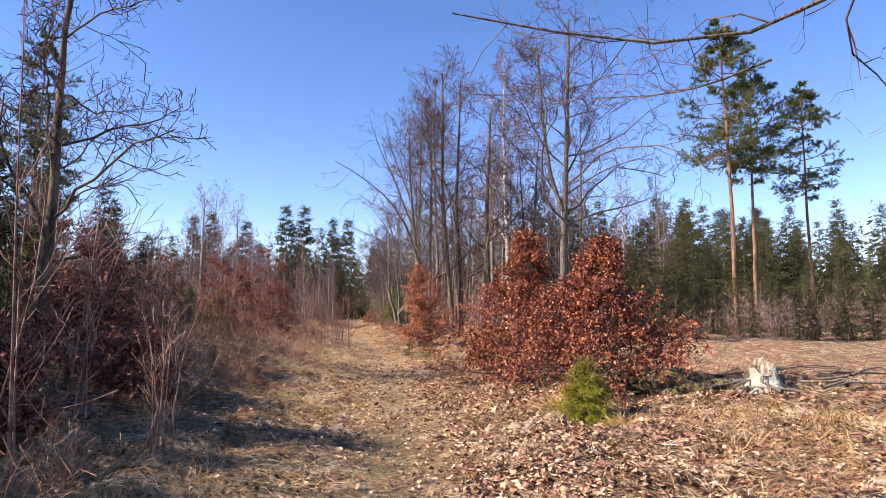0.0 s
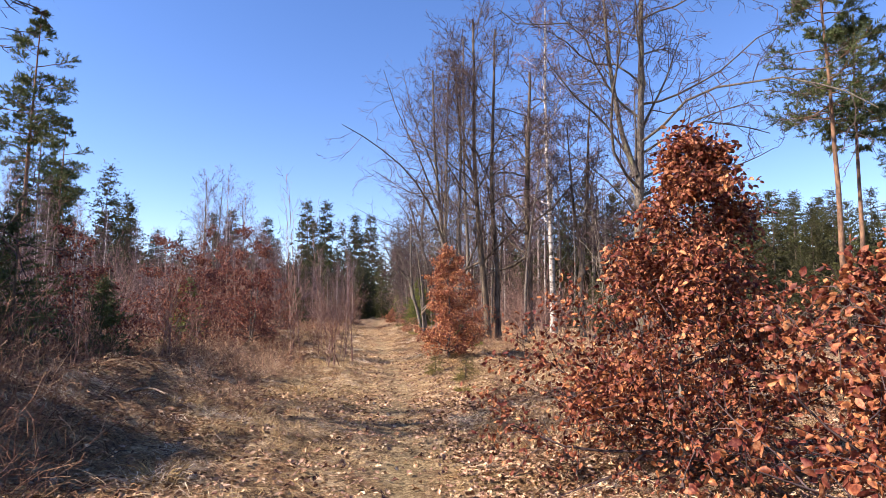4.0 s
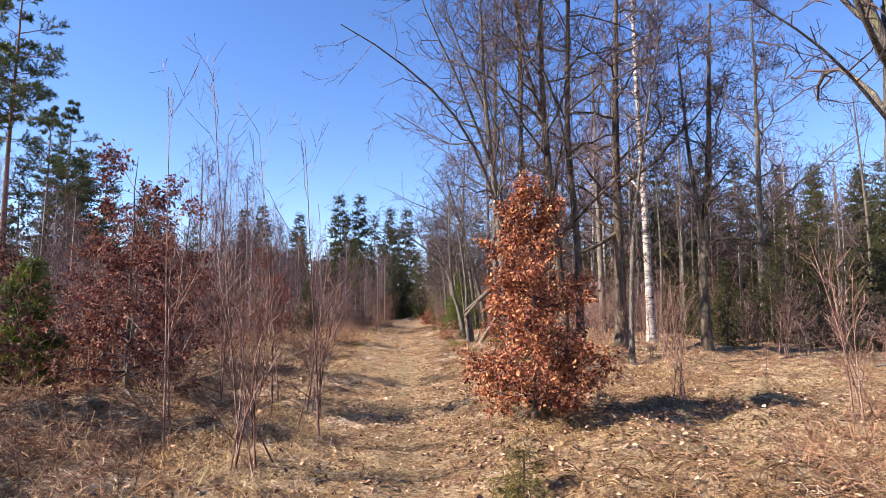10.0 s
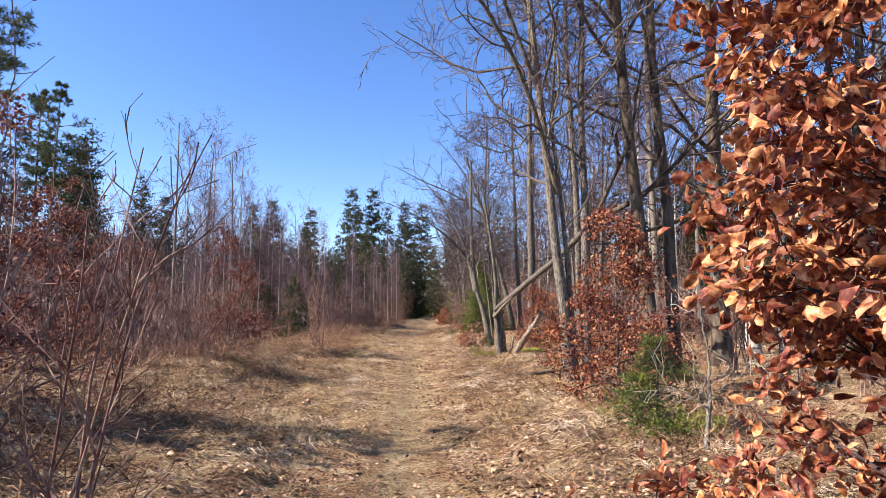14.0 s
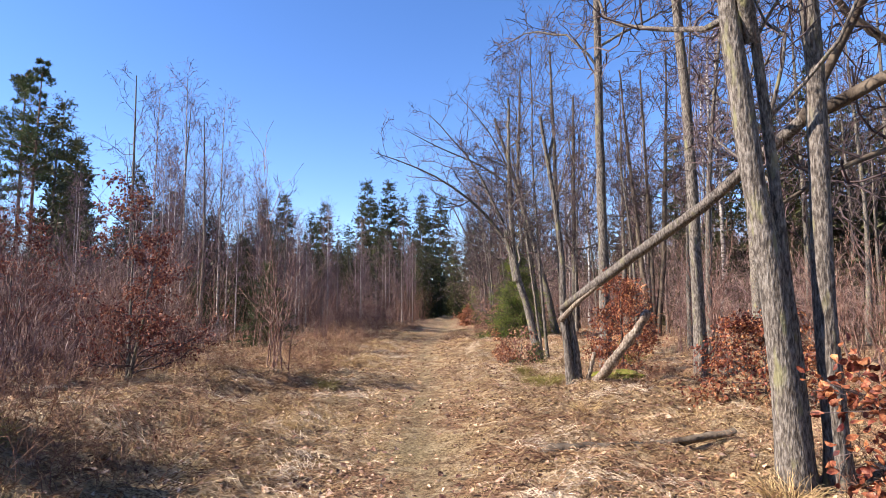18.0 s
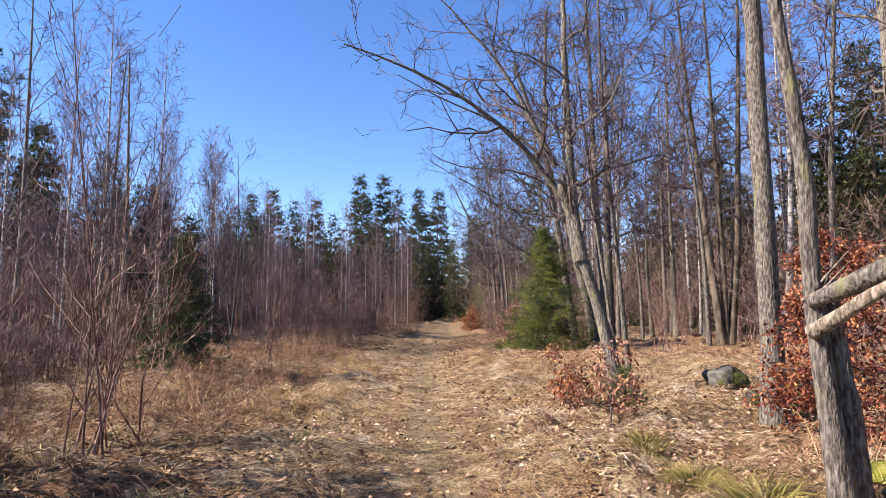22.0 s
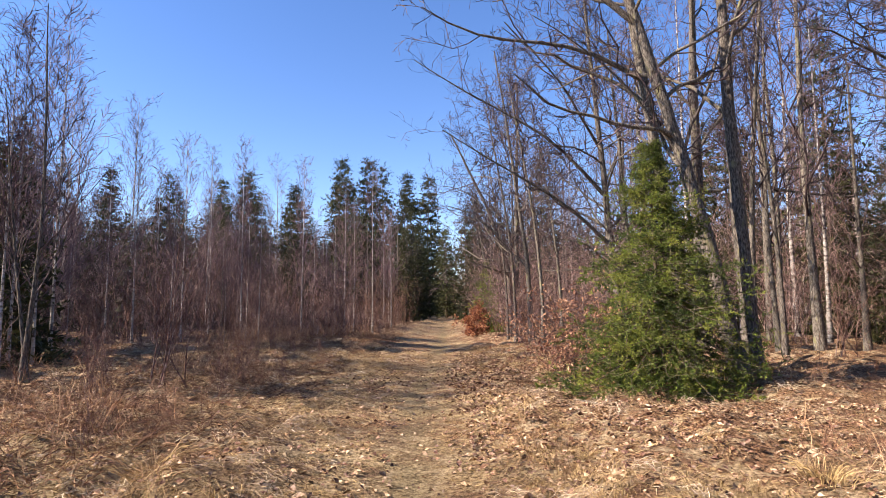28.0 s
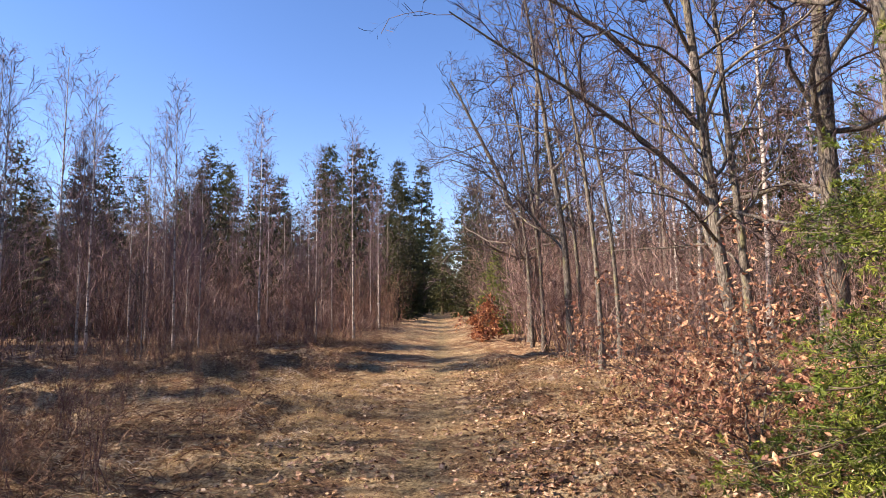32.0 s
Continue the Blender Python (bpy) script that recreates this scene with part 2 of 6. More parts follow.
def ground_material():
    m = bpy.data.materials.new("forest_floor")
    m.use_nodes = True
    t, nodes = m.node_tree, m.node_tree.nodes
    link, b = t.links.new, nodes["Principled BSDF"]
    co = nodes.new("ShaderNodeTexCoord")
    def noise_of(scale, detail=8, rough=0.7):
        n = nodes.new("ShaderNodeTexNoise")
        n.inputs["Scale"].default_value, n.inputs["Detail"].default_value, n.inputs["Roughness"].default_value = scale, detail, rough
        link(co.outputs["Object"], n.inputs["Vector"])
        return n.outputs["Fac"]
    def ramp_of(fac, stops):
        r = nodes.new("ShaderNodeValToRGB")
        el = r.color_ramp.elements
        while len(el) < len(stops):
            el.new(0.5)
        for e, (p, c) in zip(el, stops):
            e.position, e.color = p, (*c, 1)
        link(fac, r.inputs[0])
        return r.outputs[0]
    def mixed(fac, a, c):
        x = nodes.new("ShaderNodeMix")
        x.data_type = "RGBA"
        link(fac, x.inputs[0]), link(a, x.inputs[6]), link(c, x.inputs[7])
        return x.outputs[2]
    def attribute(name):
        a = nodes.new("ShaderNodeAttribute")
        a.attribute_name = name
        return a.outputs["Fac"]
    straw = ramp_of(noise_of(30, 8, 0.75), [(0.44, (0.1039, 0.0616, 0.0282)), (0.5, (0.3877, 0.275, 0.135)), (0.58, (0.6358, 0.4895, 0.277))])
    litter = ramp_of(noise_of(36, 8, 0.75), [(0.44, (0.07264, 0.0363, 0.01934)), (0.5, (0.3013, 0.1584, 0.07937)), (0.58, (0.5191, 0.3146, 0.1772))])
    worn = ramp_of(noise_of(28, 8, 0.75), [(0.44, (0.1184, 0.09, 0.04577)), (0.51, (0.3139, 0.2438, 0.1259)), (0.6, (0.4856, 0.3937, 0.2175))])
    bracken = ramp_of(noise_of(24, 8, 0.75), [(0.44, (0.04955, 0.0273, 0.01682)), (0.5, (0.189, 0.1003, 0.05903)), (0.58, (0.3662, 0.2184, 0.1259))])
    pale = ramp_of(noise_of(34, 8, 0.75), [(0.4, (0.2877, 0.1914, 0.09669)), (0.56, (0.7974, 0.627, 0.3827))])
    moss = ramp_of(noise_of(25), [(0.3, (0.1504, 0.1187, 0.02528)), (0.7, (0.3234, 0.2447, 0.06739))])
    out = mixed(ramp_of(noise_of(0.55, 5), [(0.44, (0, 0, 0)), (0.6, (1, 1, 1))]), straw, litter)
    out = mixed(attribute("leafy"), out, litter)
    out = mixed(attribute("brushy"), out, bracken)
    out = mixed(ramp_of(noise_of(1.3, 6), [(0.60, (0, 0, 0)), (0.72, (0.5, 0.5, 0.5))]), out, moss)
    out = mixed(ramp_of(noise_of(2.3, 9, 0.75), [(0.49, (0, 0, 0)), (0.6, (0.85, 0.85, 0.85))]), out, bracken)
    out = mixed(ramp_of(noise_of(4.1, 9, 0.75), [(0.5, (0, 0, 0)), (0.58, (0.8, 0.8, 0.8))]), out, pale)
    out = mixed(attribute("worn"), out, worn)
    link(out, b.inputs["Base Color"])
    b.inputs["Roughness"].default_value = 0.95
    b.inputs["Specular IOR Level"].default_value = 0.15
    bp = nodes.new("ShaderNodeBump")
    bp.inputs["Strength"].default_value, bp.inputs["Distance"].default_value = 1.0, 0.09
    link(noise_of(26, 9, 0.75), bp.inputs["Height"])
    lump = nodes.new("ShaderNodeBump")
    lump.inputs["Strength"].default_value, lump.inputs["Distance"].default_value = 0.8, 0.16
    link(noise_of(7, 6, 0.6), lump.inputs["Height"])
    link(lump.outputs[0], bp.inputs["Normal"])
    link(bp.outputs[0], b.inputs["Normal"])
    return m

# ---- shapes ----
def vnoise(x, y, scale, seed=0):
    """Smooth value noise from 0 to 1 over arrays."""
    x, y = np.asarray(x, float) / scale + 1000, np.asarray(y, float) / scale + 1000
    xi, yi = np.floor(x), np.floor(y)
    fx, fy = x - xi, y - yi
    fx, fy = fx * fx * (3 - 2 * fx), fy * fy * (3 - 2 * fy)
    def h(a, b):
        v = np.sin(a * 127.1 + b * 311.7 + seed * 74.7) * 43758.5453
        return v - np.floor(v)
    return (h(xi, yi) * (1 - fx) + h(xi + 1, yi) * fx) * (1 - fy) + (h(xi, yi + 1) * (1 - fx) + h(xi + 1, yi + 1) * fx) * fy

def step(a, b, v):
    s = np.clip((np.asarray(v, float) - a) / (b - a), 0, 1)
    return s * s * (3 - 2 * s)

def track(y):
    """The middle of the trodden path."""
    return np.interp(y, [-20, 4, 7, 12, 16, 21, 30, 40, 48, 60, 80, 120], [-1.6, -0.42, -0.05, 0.1, 0.3, 0.15, 0.05, -0.35, -0.5, -0.05, 0.3, 0.6])

def left_edge(y):
    """Where the brush begins on the left."""
    return np.interp(y, [0, 12, 20, 30, 40, 43, 46, 53, 57, 60, 63, 100], [-3.0, -3.2, -3.2, -4.2, -5.0, -7.0, -10.0, -10.0, -5.5, -3.2, -2.2, -2.0])

def height(x, y):
    x, y = np.asarray(x, float), np.asarray(y, float)
    d = x - track(y)
    low = 1 - 0.75 * step(30, 38, y)
    z = 0.06 + (vnoise(x, y, 1.5, 6) ** 2) * 0.34 * step(-1.7, -3.2, d) * low + 0.12 * step(0.25, 1.6, np.abs(d)) + 0.16 * step(-1.8, -4.0, d) * low + 0.08 * step(2, 6, d)
    z = z + 0.10 * (1 - step(6, 16, y)) + 0.22 * np.exp(-((x - 3.9) ** 2 / 4 + (y - 6.2) ** 2 / 6))
    z = z + 0.28 * np.exp(-((x + 4.2) ** 2 / 2.5 + (y - 12) ** 2 / 22))
    near = step(0.2, 1.5, np.abs(d))
    z = z + (vnoise(x, y, 2.3, 1) - 0.5) * 0.16 * near + (vnoise(x, y, 0.8, 2) - 0.5) * 0.14 * (0.12 + 0.88 * near)
    z = z + (vnoise(x, y, 0.33, 3) - 0.5) * (0.025 + 0.15 * near) * step(70, 30, np.abs(y - 25))
    return z - 0.035 * np.exp(-((np.abs(d) - 0.0) / 0.22) ** 2) + (vnoise(x, y, 30, 4) - 0.5) * 0.5 * step(15, 50, np.abs(x))

def ground(x, y):
    return float(height(x, y))

def mesh_of(name, verts, quads=None, tris=None, smooth=True):
    me = bpy.data.meshes.new(name)
    verts = np.asarray(verts, np.float32).reshape(-1, 3)
    quads = np.zeros((0, 4), np.int32) if quads is None else np.asarray(quads, np.int32).reshape(-1, 4)
    tris = np.zeros((0, 3), np.int32) if tris is None else np.asarray(tris, np.int32).reshape(-1, 3)
    me.vertices.add(len(verts))
    me.vertices.foreach_set("co", verts.ravel())
    me.loops.add(quads.size + tris.size)
    me.loops.foreach_set("vertex_index", np.concatenate([quads.ravel(), tris.ravel()]))
    me.polygons.add(len(quads) + len(tris))
    me.polygons.foreach_set("loop_start", np.concatenate([np.arange(len(quads)) * 4, quads.size + np.arange(len(tris)) * 3]).astype(np.int32))
    me.update(calc_edges=True)
    if smooth:
        me.polygons.foreach_set("use_smooth", np.ones(len(quads) + len(tris), bool))
    return me

def part(name, me, material, parent=None, label=""):
    if isinstance(me, bmesh.types.BMesh):
        bm, me = me, bpy.data.meshes.new(name)
        bm.to_mesh(me)
        bm.free()
    me.materials.append(material)
    ob = new(name, me)
    ob.parent = parent
    return tagged(ob, label)

def unit(v):
    return v / np.maximum(np.linalg.norm(v, axis=-1, keepdims=True), 1e-9)

def sides_of(t):
    ref = np.where(np.abs(t[..., 2:3]) > 0.8, [1.0, 0, 0], [0, 0, 1.0])
    a = unit(np.cross(t, ref))
    return a, np.cross(t, a)

def tubes(P, R, k, lumps=0.0, rng=None):
    """Tapered tubes along m polylines of n points: vertices and quads."""
    m, n, _ = P.shape
    t = np.gradient(P, axis=1)
    t = unit(t)
    a, b = sides_of(unit(t.mean(1, keepdims=True) + 0 * t))
    a = unit(a - (a * t).sum(-1, keepdims=True) * t)
    b = np.cross(t, a)
    ang = np.arange(k) * 2 * np.pi / k
    r = R[:, :, None]
    if lumps:
        r = r * (1 + lumps * rng.standard_normal((m, n, k)))
    V = P[:, :, None] + (a[:, :, None] * np.cos(ang)[None, None, :, None] + b[:, :, None] * np.sin(ang)[None, None, :, None]) * np.broadcast_to(r, (m, n, k))[..., None]
    i, j = np.meshgrid(np.arange(n - 1), np.arange(k), indexing="ij")
    q = np.stack([i * k + j, i * k + (j + 1) % k, (i + 1) * k + (j + 1) % k, (i + 1) * k + j], -1).reshape(-1, 4)
    Q = (np.arange(m)[:, None, None] * (n * k) + q[None]).reshape(-1, 4)
    return V.reshape(-1, 3), Q

def joined(sets):
    vs, qs, at = [], [], 0
    for v, q in sets:
        vs.append(v), qs.append(q + at)
        at += len(v)
    return np.concatenate(vs), np.concatenate(qs)

def along(P, s):
    """Places and tangents at fractions s (m, c) of m polylines."""
    m, n, _ = P.shape
    f = s * (n - 1)
    i = np.clip(f.astype(int), 0, n - 2)
    w = (f - i)[..., None]
    rows = np.arange(m)[:, None]
    p0, p1 = P[rows, i], P[rows, i + 1]
    return p0 * (1 - w) + p1 * w, unit(p1 - p0), i, w[..., 0]

def grow(rng, P, R, count, s0, s1, length, angle, up, wig, n, fall=0.6, thin=0.6, least=0.15, flat=0.0, fine=0.0018, most=99.0, bias=1.0):
    """Children of m branches: count on each, between the fractions s0 and s1, angled off and bending by up."""
    m = len(P)
    s = s0 + (s1 - s0) * ((np.arange(count)[None] + rng.uniform(0, 1, (m, count))) / count) ** bias
    p, t, i, w = along(P, s)
    rows = np.arange(m)[:, None]
    r = (R[rows, i] * (1 - w) + R[rows, i + 1] * w).reshape(-1)
    L = np.linalg.norm(np.diff(P, axis=1), axis=-1).sum(1)[:, None]
    L = (np.maximum(L * length * (1 - fall * (s - s0) / max(s1 - s0, 1e-3)), least) * rng.uniform(0.65, 1.25, s.shape)).reshape(-1)
    L = np.minimum(L, most * rng.uniform(0.6, 1.1, len(L)))
    t, p = t.reshape(-1, 3), p.reshape(-1, 3)
    a, b = sides_of(t)
    az = (np.arange(m * count) * 2.39996 + rng.uniform(-0.7, 0.7, m * count))[:, None]
    side = a * np.cos(az) + b * np.sin(az)
    if flat:
        side[:, 2] *= 1 - flat
        side = unit(side)
    an = np.radians(angle + rng.normal(0, 9, m * count))[:, None]
    d = unit(t * np.cos(an) + side * np.sin(an))
    out = np.zeros((m * count, n, 3))
    out[:, 0] = p
    for k in range(1, n):
        d = unit(d + np.array([0, 0, up]) / n + wig * rng.standard_normal(d.shape))
        out[:, k] = out[:, k - 1] + d * (L / (n - 1))[:, None]
    r0 = np.minimum(r * thin, 0.017 * L + 0.002)
    return out, np.maximum(r0[:, None] * np.linspace(1, 0.3, n)[None], fine)

def stem(rng, ctrl, n, r0, r1, wig=0.02, flare=1.5):
    """A trunk through control points, thickened at the foot."""
    c = np.array(ctrl, float)
    u = np.r_[0, np.cumsum(np.linalg.norm(np.diff(c, axis=0), axis=1))]
    s = np.linspace(0, 1, n)
    P = np.stack([np.interp(s * u[-1], u, c[:, k]) for k in range(3)], -1)
    for _ in range(2):
        P[1:-1] = 0.25 * P[:-2] + 0.5 * P[1:-1] + 0.25 * P[2:]
    P[1:] += np.cumsum(rng.normal(0, wig, (n - 1, 3)) * [1, 1, 0.2], 0) * np.linspace(0.2, 1, n - 1)[:, None] * 0.5
    R = r0 + (r1 - r0) * s ** 0.85
    R = R * (1 + (flare - 1) * np.exp(-s * u[-1] / 0.28))
    return P[None], R[None]

def thing(name, x, y, z, label, category, group="", kind=""):
    ob = new(name)
    ob.location = (x, y, z)
    ob.empty_display_size = 0.1
    return tagged(ob, label, category, group, kind)

def placed(ob, x, y, turn=0.0, size=1.0, sink=0.03, tilt=0.0):
    return copy_thing(ob, Matrix.LocRotScale((x, y, ground(x, y) - sink), Euler((radians(tilt), 0, radians(turn))), (size, size, size)))

def leaves_on(rng, P, per, size, droop=0.5, spread=0.03, s0=0.25):
    """Folded leaves along twigs: vertices and triangles."""
    m = len(P)
    s = rng.uniform(s0, 1.0, (m, per))
    p, t, _, _ = along(P, s)
    p, t = p.reshape(-1, 3), t.reshape(-1, 3)
    p = p + rng.normal(0, spread, p.shape)
    d = unit(t * 0.5 + rng.normal(0, 0.6, p.shape) - np.array([0, 0, droop]))
    return leaf_mesh(rng, p, d, size)

def ribbons(rng, P, R):
    """Fine twigs, too thin to show a round side."""
    m, n, _ = P.shape
    t = unit(np.gradient(P, axis=1))
    w = unit(np.cross(t, rng.standard_normal((m, 1, 3)))) * R[..., None]
    V = np.stack([P - w, P + w], 2).reshape(-1, 3)
    i = np.arange(n - 1)
    q = np.stack([i * 2, i * 2 + 1, i * 2 + 3, i * 2 + 2], -1)
    return V, (np.arange(m)[:, None, None] * (2 * n) + q[None]).reshape(-1, 4)

def leaf_mesh(rng, p, d, size, normal=None, width=0.27, fold=0.28):
    n = unit(rng.standard_normal(p.shape)) if normal is None else normal
    w = unit(np.cross(d, n))
    n = np.cross(w, d)
    L = size * rng.uniform(0.6, 1.25, (len(p), 1))
    f = fold * rng.uniform(-0.6, 1.4, (len(p), 1))
    mid, tip = p + d * L * 0.5, p + d * L - n * L * 0.15 * rng.uniform(-1, 1, (len(p), 1))
    V = np.stack([p, mid + w * L * width + n * L * f * 0.5, tip, mid - w * L * width + n * L * f * 0.5], 1).reshape(-1, 3)
    k = np.arange(len(p))[:, None] * 4
    return V, np.concatenate([k + [0, 2, 1], k + [0, 3, 2]])

def curled_leaves(rng, P, per, size, droop=0.5, spread=0.03, s0=0.1):
    """Leaves with a midrib and rounded, curled blades, for what the camera passes closely."""
    m = len(P)
    p, t, _, _ = along(P, rng.uniform(s0, 1.0, (m, per)))
    p, t = p.reshape(-1, 3) + rng.normal(0, spread, (m * per, 3)), t.reshape(-1, 3)
    n = len(p)
    d = unit(t * 0.5 + rng.normal(0, 0.6, p.shape) - np.array([0, 0, droop]))
    w = unit(np.cross(d, rng.standard_normal(p.shape)))
    up = np.cross(w, d)
    L = size * rng.uniform(0.6, 1.25, (n, 1))
    f, c = L * rng.uniform(-0.05, 0.3, (n, 1)), L * rng.uniform(-0.3, 0.3, (n, 1))
    a, b = rng.uniform(0.22, 0.32, (n, 1)) * L, rng.uniform(0.16, 0.25, (n, 1)) * L
    m1, m2 = p + d * L * 0.38 + up * c * 0.5, p + d * L * 0.74 + up * c * 0.6
    V = np.stack([p, m1 - w * a + up * f, m1, m1 + w * a + up * f, m2 - w * b + up * f, m2, m2 + w * b + up * f, p + d * L * 0.98 + up * c * 0.2], 1).reshape(-1, 3)
    k = np.arange(n)[:, None] * 8
    return V, np.concatenate([k + x for x in ([0, 2, 1], [0, 3, 2], [1, 2, 5], [1, 5, 4], [2, 3, 6], [2, 6, 5], [4, 5, 7], [5, 6, 7])])

def needles_on(rng, P, per, size, width, lean=0.7, s0=0.1, up=0.0):
    m = len(P)
    s = rng.uniform(s0, 1.0, (m, per))
    p, t, _, _ = along(P, s)
    p, t = p.reshape(-1, 3), t.reshape(-1, 3)
    side = unit(np.cross(t, unit(rng.standard_normal(p.shape))))
    d = unit(t * lean + side + [0, 0, up])
    w = unit(np.cross(d, rng.standard_normal(p.shape))) * width
    L = np.repeat(np.broadcast_to(size, (m,)), per)[:, None] * rng.uniform(0.6, 1.2, (len(p), 1))
    w = w * L / np.max(size)
    V = np.stack([p - w, p + w, p + d * L], 1).reshape(-1, 3)
    return V, np.arange(len(p) * 3).reshape(-1, 3)
# ---- kinds of trees ----
def bare_tree(name, label, x, y, stems, seed, bark=OAK, twig=TWIG, limbs=14, sub=9, fine=6, hair=3, first=0.3, length=0.45, angle=55, up=0.5, wig=0.26, category="tree", group="", extra=(), knots=0.05, sides=12, hang=0.0, tw=0.006, light=False):
    """A leafless tree. stems: (control points from the foot, radius at the foot, at the top). extra: limbs drawn by control points (points, radius). light: for the far woods."""
    rng = np.random.default_rng(seed)
    root = thing(name, x, y, ground(x, y) - 0.05, label, category, group)
    limb_sets, rest = [], []
    for ctrl, r0, r1 in stems:
        P, R = stem(rng, ctrl, 9 if light else 30, r0, r1, 0.02, 1.35)
        v, q = tubes(P, R, sides, knots, rng)
        part("trunk", mesh_of("trunk", v, q), bark, root)
        if limbs and not (ctrl[0][2] > 0.5 and np.linalg.norm(P[0, -1] - P[0, 0]) < 1.6):      # a broken stub bears none
            limb_sets.append(grow(rng, P, R, max(4, round(limbs * min(1, np.linalg.norm(P[0, -1] - P[0, 0]) / 8))) if not light else limbs, first, 0.98, length, angle, up, wig, 5 if light else 9, 0.65, 0.4))
    for ctrl, r0 in extra:
        P, R = stem(rng, ctrl, 9, r0, r0 * 0.2, 0.045, 1.0)
        limb_sets.append((P, R))
    P1, R1 = np.concatenate([s[0] for s in limb_sets]), np.concatenate([s[1] for s in limb_sets])
    if light:
        rest.append(tubes(P1, R1, 3))
    else:
        for k in range(len(P1)):
            v, q = tubes(P1[k:k + 1], R1[k:k + 1], 6)
            part("limb", mesh_of("limb", v, q), bark, root)
    P2, R2 = grow(rng, P1, R1, sub, 0.15, 1.0, 0.5, min(48, angle), 0.35, wig * 1.2, 4 if light else 6, 0.5, 0.6, 0.3, fine=tw * 1.4, most=1.7)
    rest.append(ribbons(rng, P2, R2) if light else tubes(P2, R2, 3))
    P3, R3 = grow(rng, P2, R2, fine, 0.15, 1.0, 0.5, min(45, angle), 0.25 - hang, wig * 1.3, 4, 0.4, 0.7, 0.25, fine=tw, most=0.9)
    rest.append(ribbons(rng, P3, R3 * 1.2))
    if hair:
        P4, R4 = grow(rng, P3, R3, hair, 0.15, 1.0, 0.55, 42, 0.2 - hang * 1.5, wig * 1.4, 3, 0.3, 0.8, 0.16, fine=tw * 0.85, most=0.5)
        rest.append(ribbons(rng, P4, R4))
    v, q = joined(rest)
    part("crown", mesh_of("crown", v, q), twig, root)
    return root

def sapling(name, label, x, y, seed, h, stems=3, lean=0.25, twigs=9, r=0.012, mat_=WHIP, category="sapling", group="", tw=0.0028):
    """Thin leafless whips from one foot."""
    rng = np.random.default_rng(seed)
    root = thing(name, x, y, ground(x, y) - 0.03, label, category, group)
    Ps, Rs = [], []
    for k in range(stems):
        a, l = rng.uniform(0, 6.28), rng.uniform(0, lean)
        hh = h * rng.uniform(0.5, 1.0) if k else h
        top = (math.cos(a) * l * hh, math.sin(a) * l * hh, hh)
        P, R = stem(rng, [(rng.normal(0, 0.05 * stems ** 0.5), rng.normal(0, 0.05 * stems ** 0.5), 0), (top[0] * 0.3, top[1] * 0.3, hh * 0.5), top], 7, r * rng.uniform(0.7, 1.2), 0.003, 0.03, 1.2)
        v, q = tubes(P, R, 4)
        part("stem", mesh_of("stem", v, q), mat_, root)
        Ps.append(P), Rs.append(R)
    P1, R1 = np.concatenate(Ps), np.concatenate(Rs)
    P2, R2 = grow(rng, P1, R1, twigs, 0.15, 1.0, 0.36, 34, 0.55, 0.2, 5, 0.5, 0.6, 0.15, fine=tw)
    P3, R3 = grow(rng, P2, R2, 4, 0.2, 1.0, 0.45, 36, 0.4, 0.16, 3, 0.4, 0.8, 0.1, fine=tw * 0.7)
    v, q = joined([ribbons(rng, P2, R2), ribbons(rng, P3, R3)])
    part("crown", mesh_of("crown", v, q), mat_, root)
    return root

def beech(name, label, x, y, seed, h, wide, leaf=0.075, count=5, limbs=26, sub=7, fine=5, first=0.08, lean=(0, 0), group="", category="sapling", r=None, stems=1, close=False, fall=0.72, leaf_mat=BEECH):
    """A young beech that keeps its withered leaves."""
    rng = np.random.default_rng(seed)
    root = thing(name, x, y, ground(x, y) - 0.03, label, category, group)
    Ps, Rs = [], []
    for k in range(stems):
        o = (0, 0) if k == 0 else rng.normal(0, wide * 0.35, 2)
        hh = h if k == 0 else h * rng.uniform(0.6, 0.9)
        P, R = stem(rng, [(0, 0, 0), (o[0] * 0.5, o[1] * 0.5, hh * 0.45), (lean[0] + o[0], lean[1] + o[1], hh)], 14, r or 0.009 * h + 0.004, 0.003, 0.025, 1.3)
        Ps.append(P), Rs.append(R)
        v, q = tubes(P, R, 7)
        part("trunk", mesh_of("trunk", v, q), GREY, root)
    P, R = np.concatenate(Ps), np.concatenate(Rs)
    P1, R1 = grow(rng, P, R, limbs // stems, first, 0.98, wide / h, 76, 0.16, 0.13, 6, fall, 0.5, 0.12, bias=1.45)
    P2, R2 = grow(rng, P1, R1, sub, 0.12, 1.0, 0.55, 48, 0.05, 0.16, 4, 0.5, 0.7, 0.15, 0.5)
    P3, R3 = grow(rng, P2, R2, fine, 0.15, 1.0, 0.6, 45, 0.0, 0.16, 3, 0.4, 0.8, 0.1, 0.5)
    v, q = joined([tubes(P1, R1, 4), ribbons(rng, P2, R2), ribbons(rng, P3, R3)])
    part("crown", mesh_of("crown", v, q), TWIG, root)
    put = curled_leaves if close else leaves_on
    a, b = put(rng, P3, count, leaf, s0=0.1), put(rng, P2, count, leaf, s0=0.1)
    part("foliage", mesh_of("foliage", np.concatenate([a[0], b[0]]), None, np.concatenate([a[1], b[1] + len(a[0])]), False), leaf_mat, root)
    return root

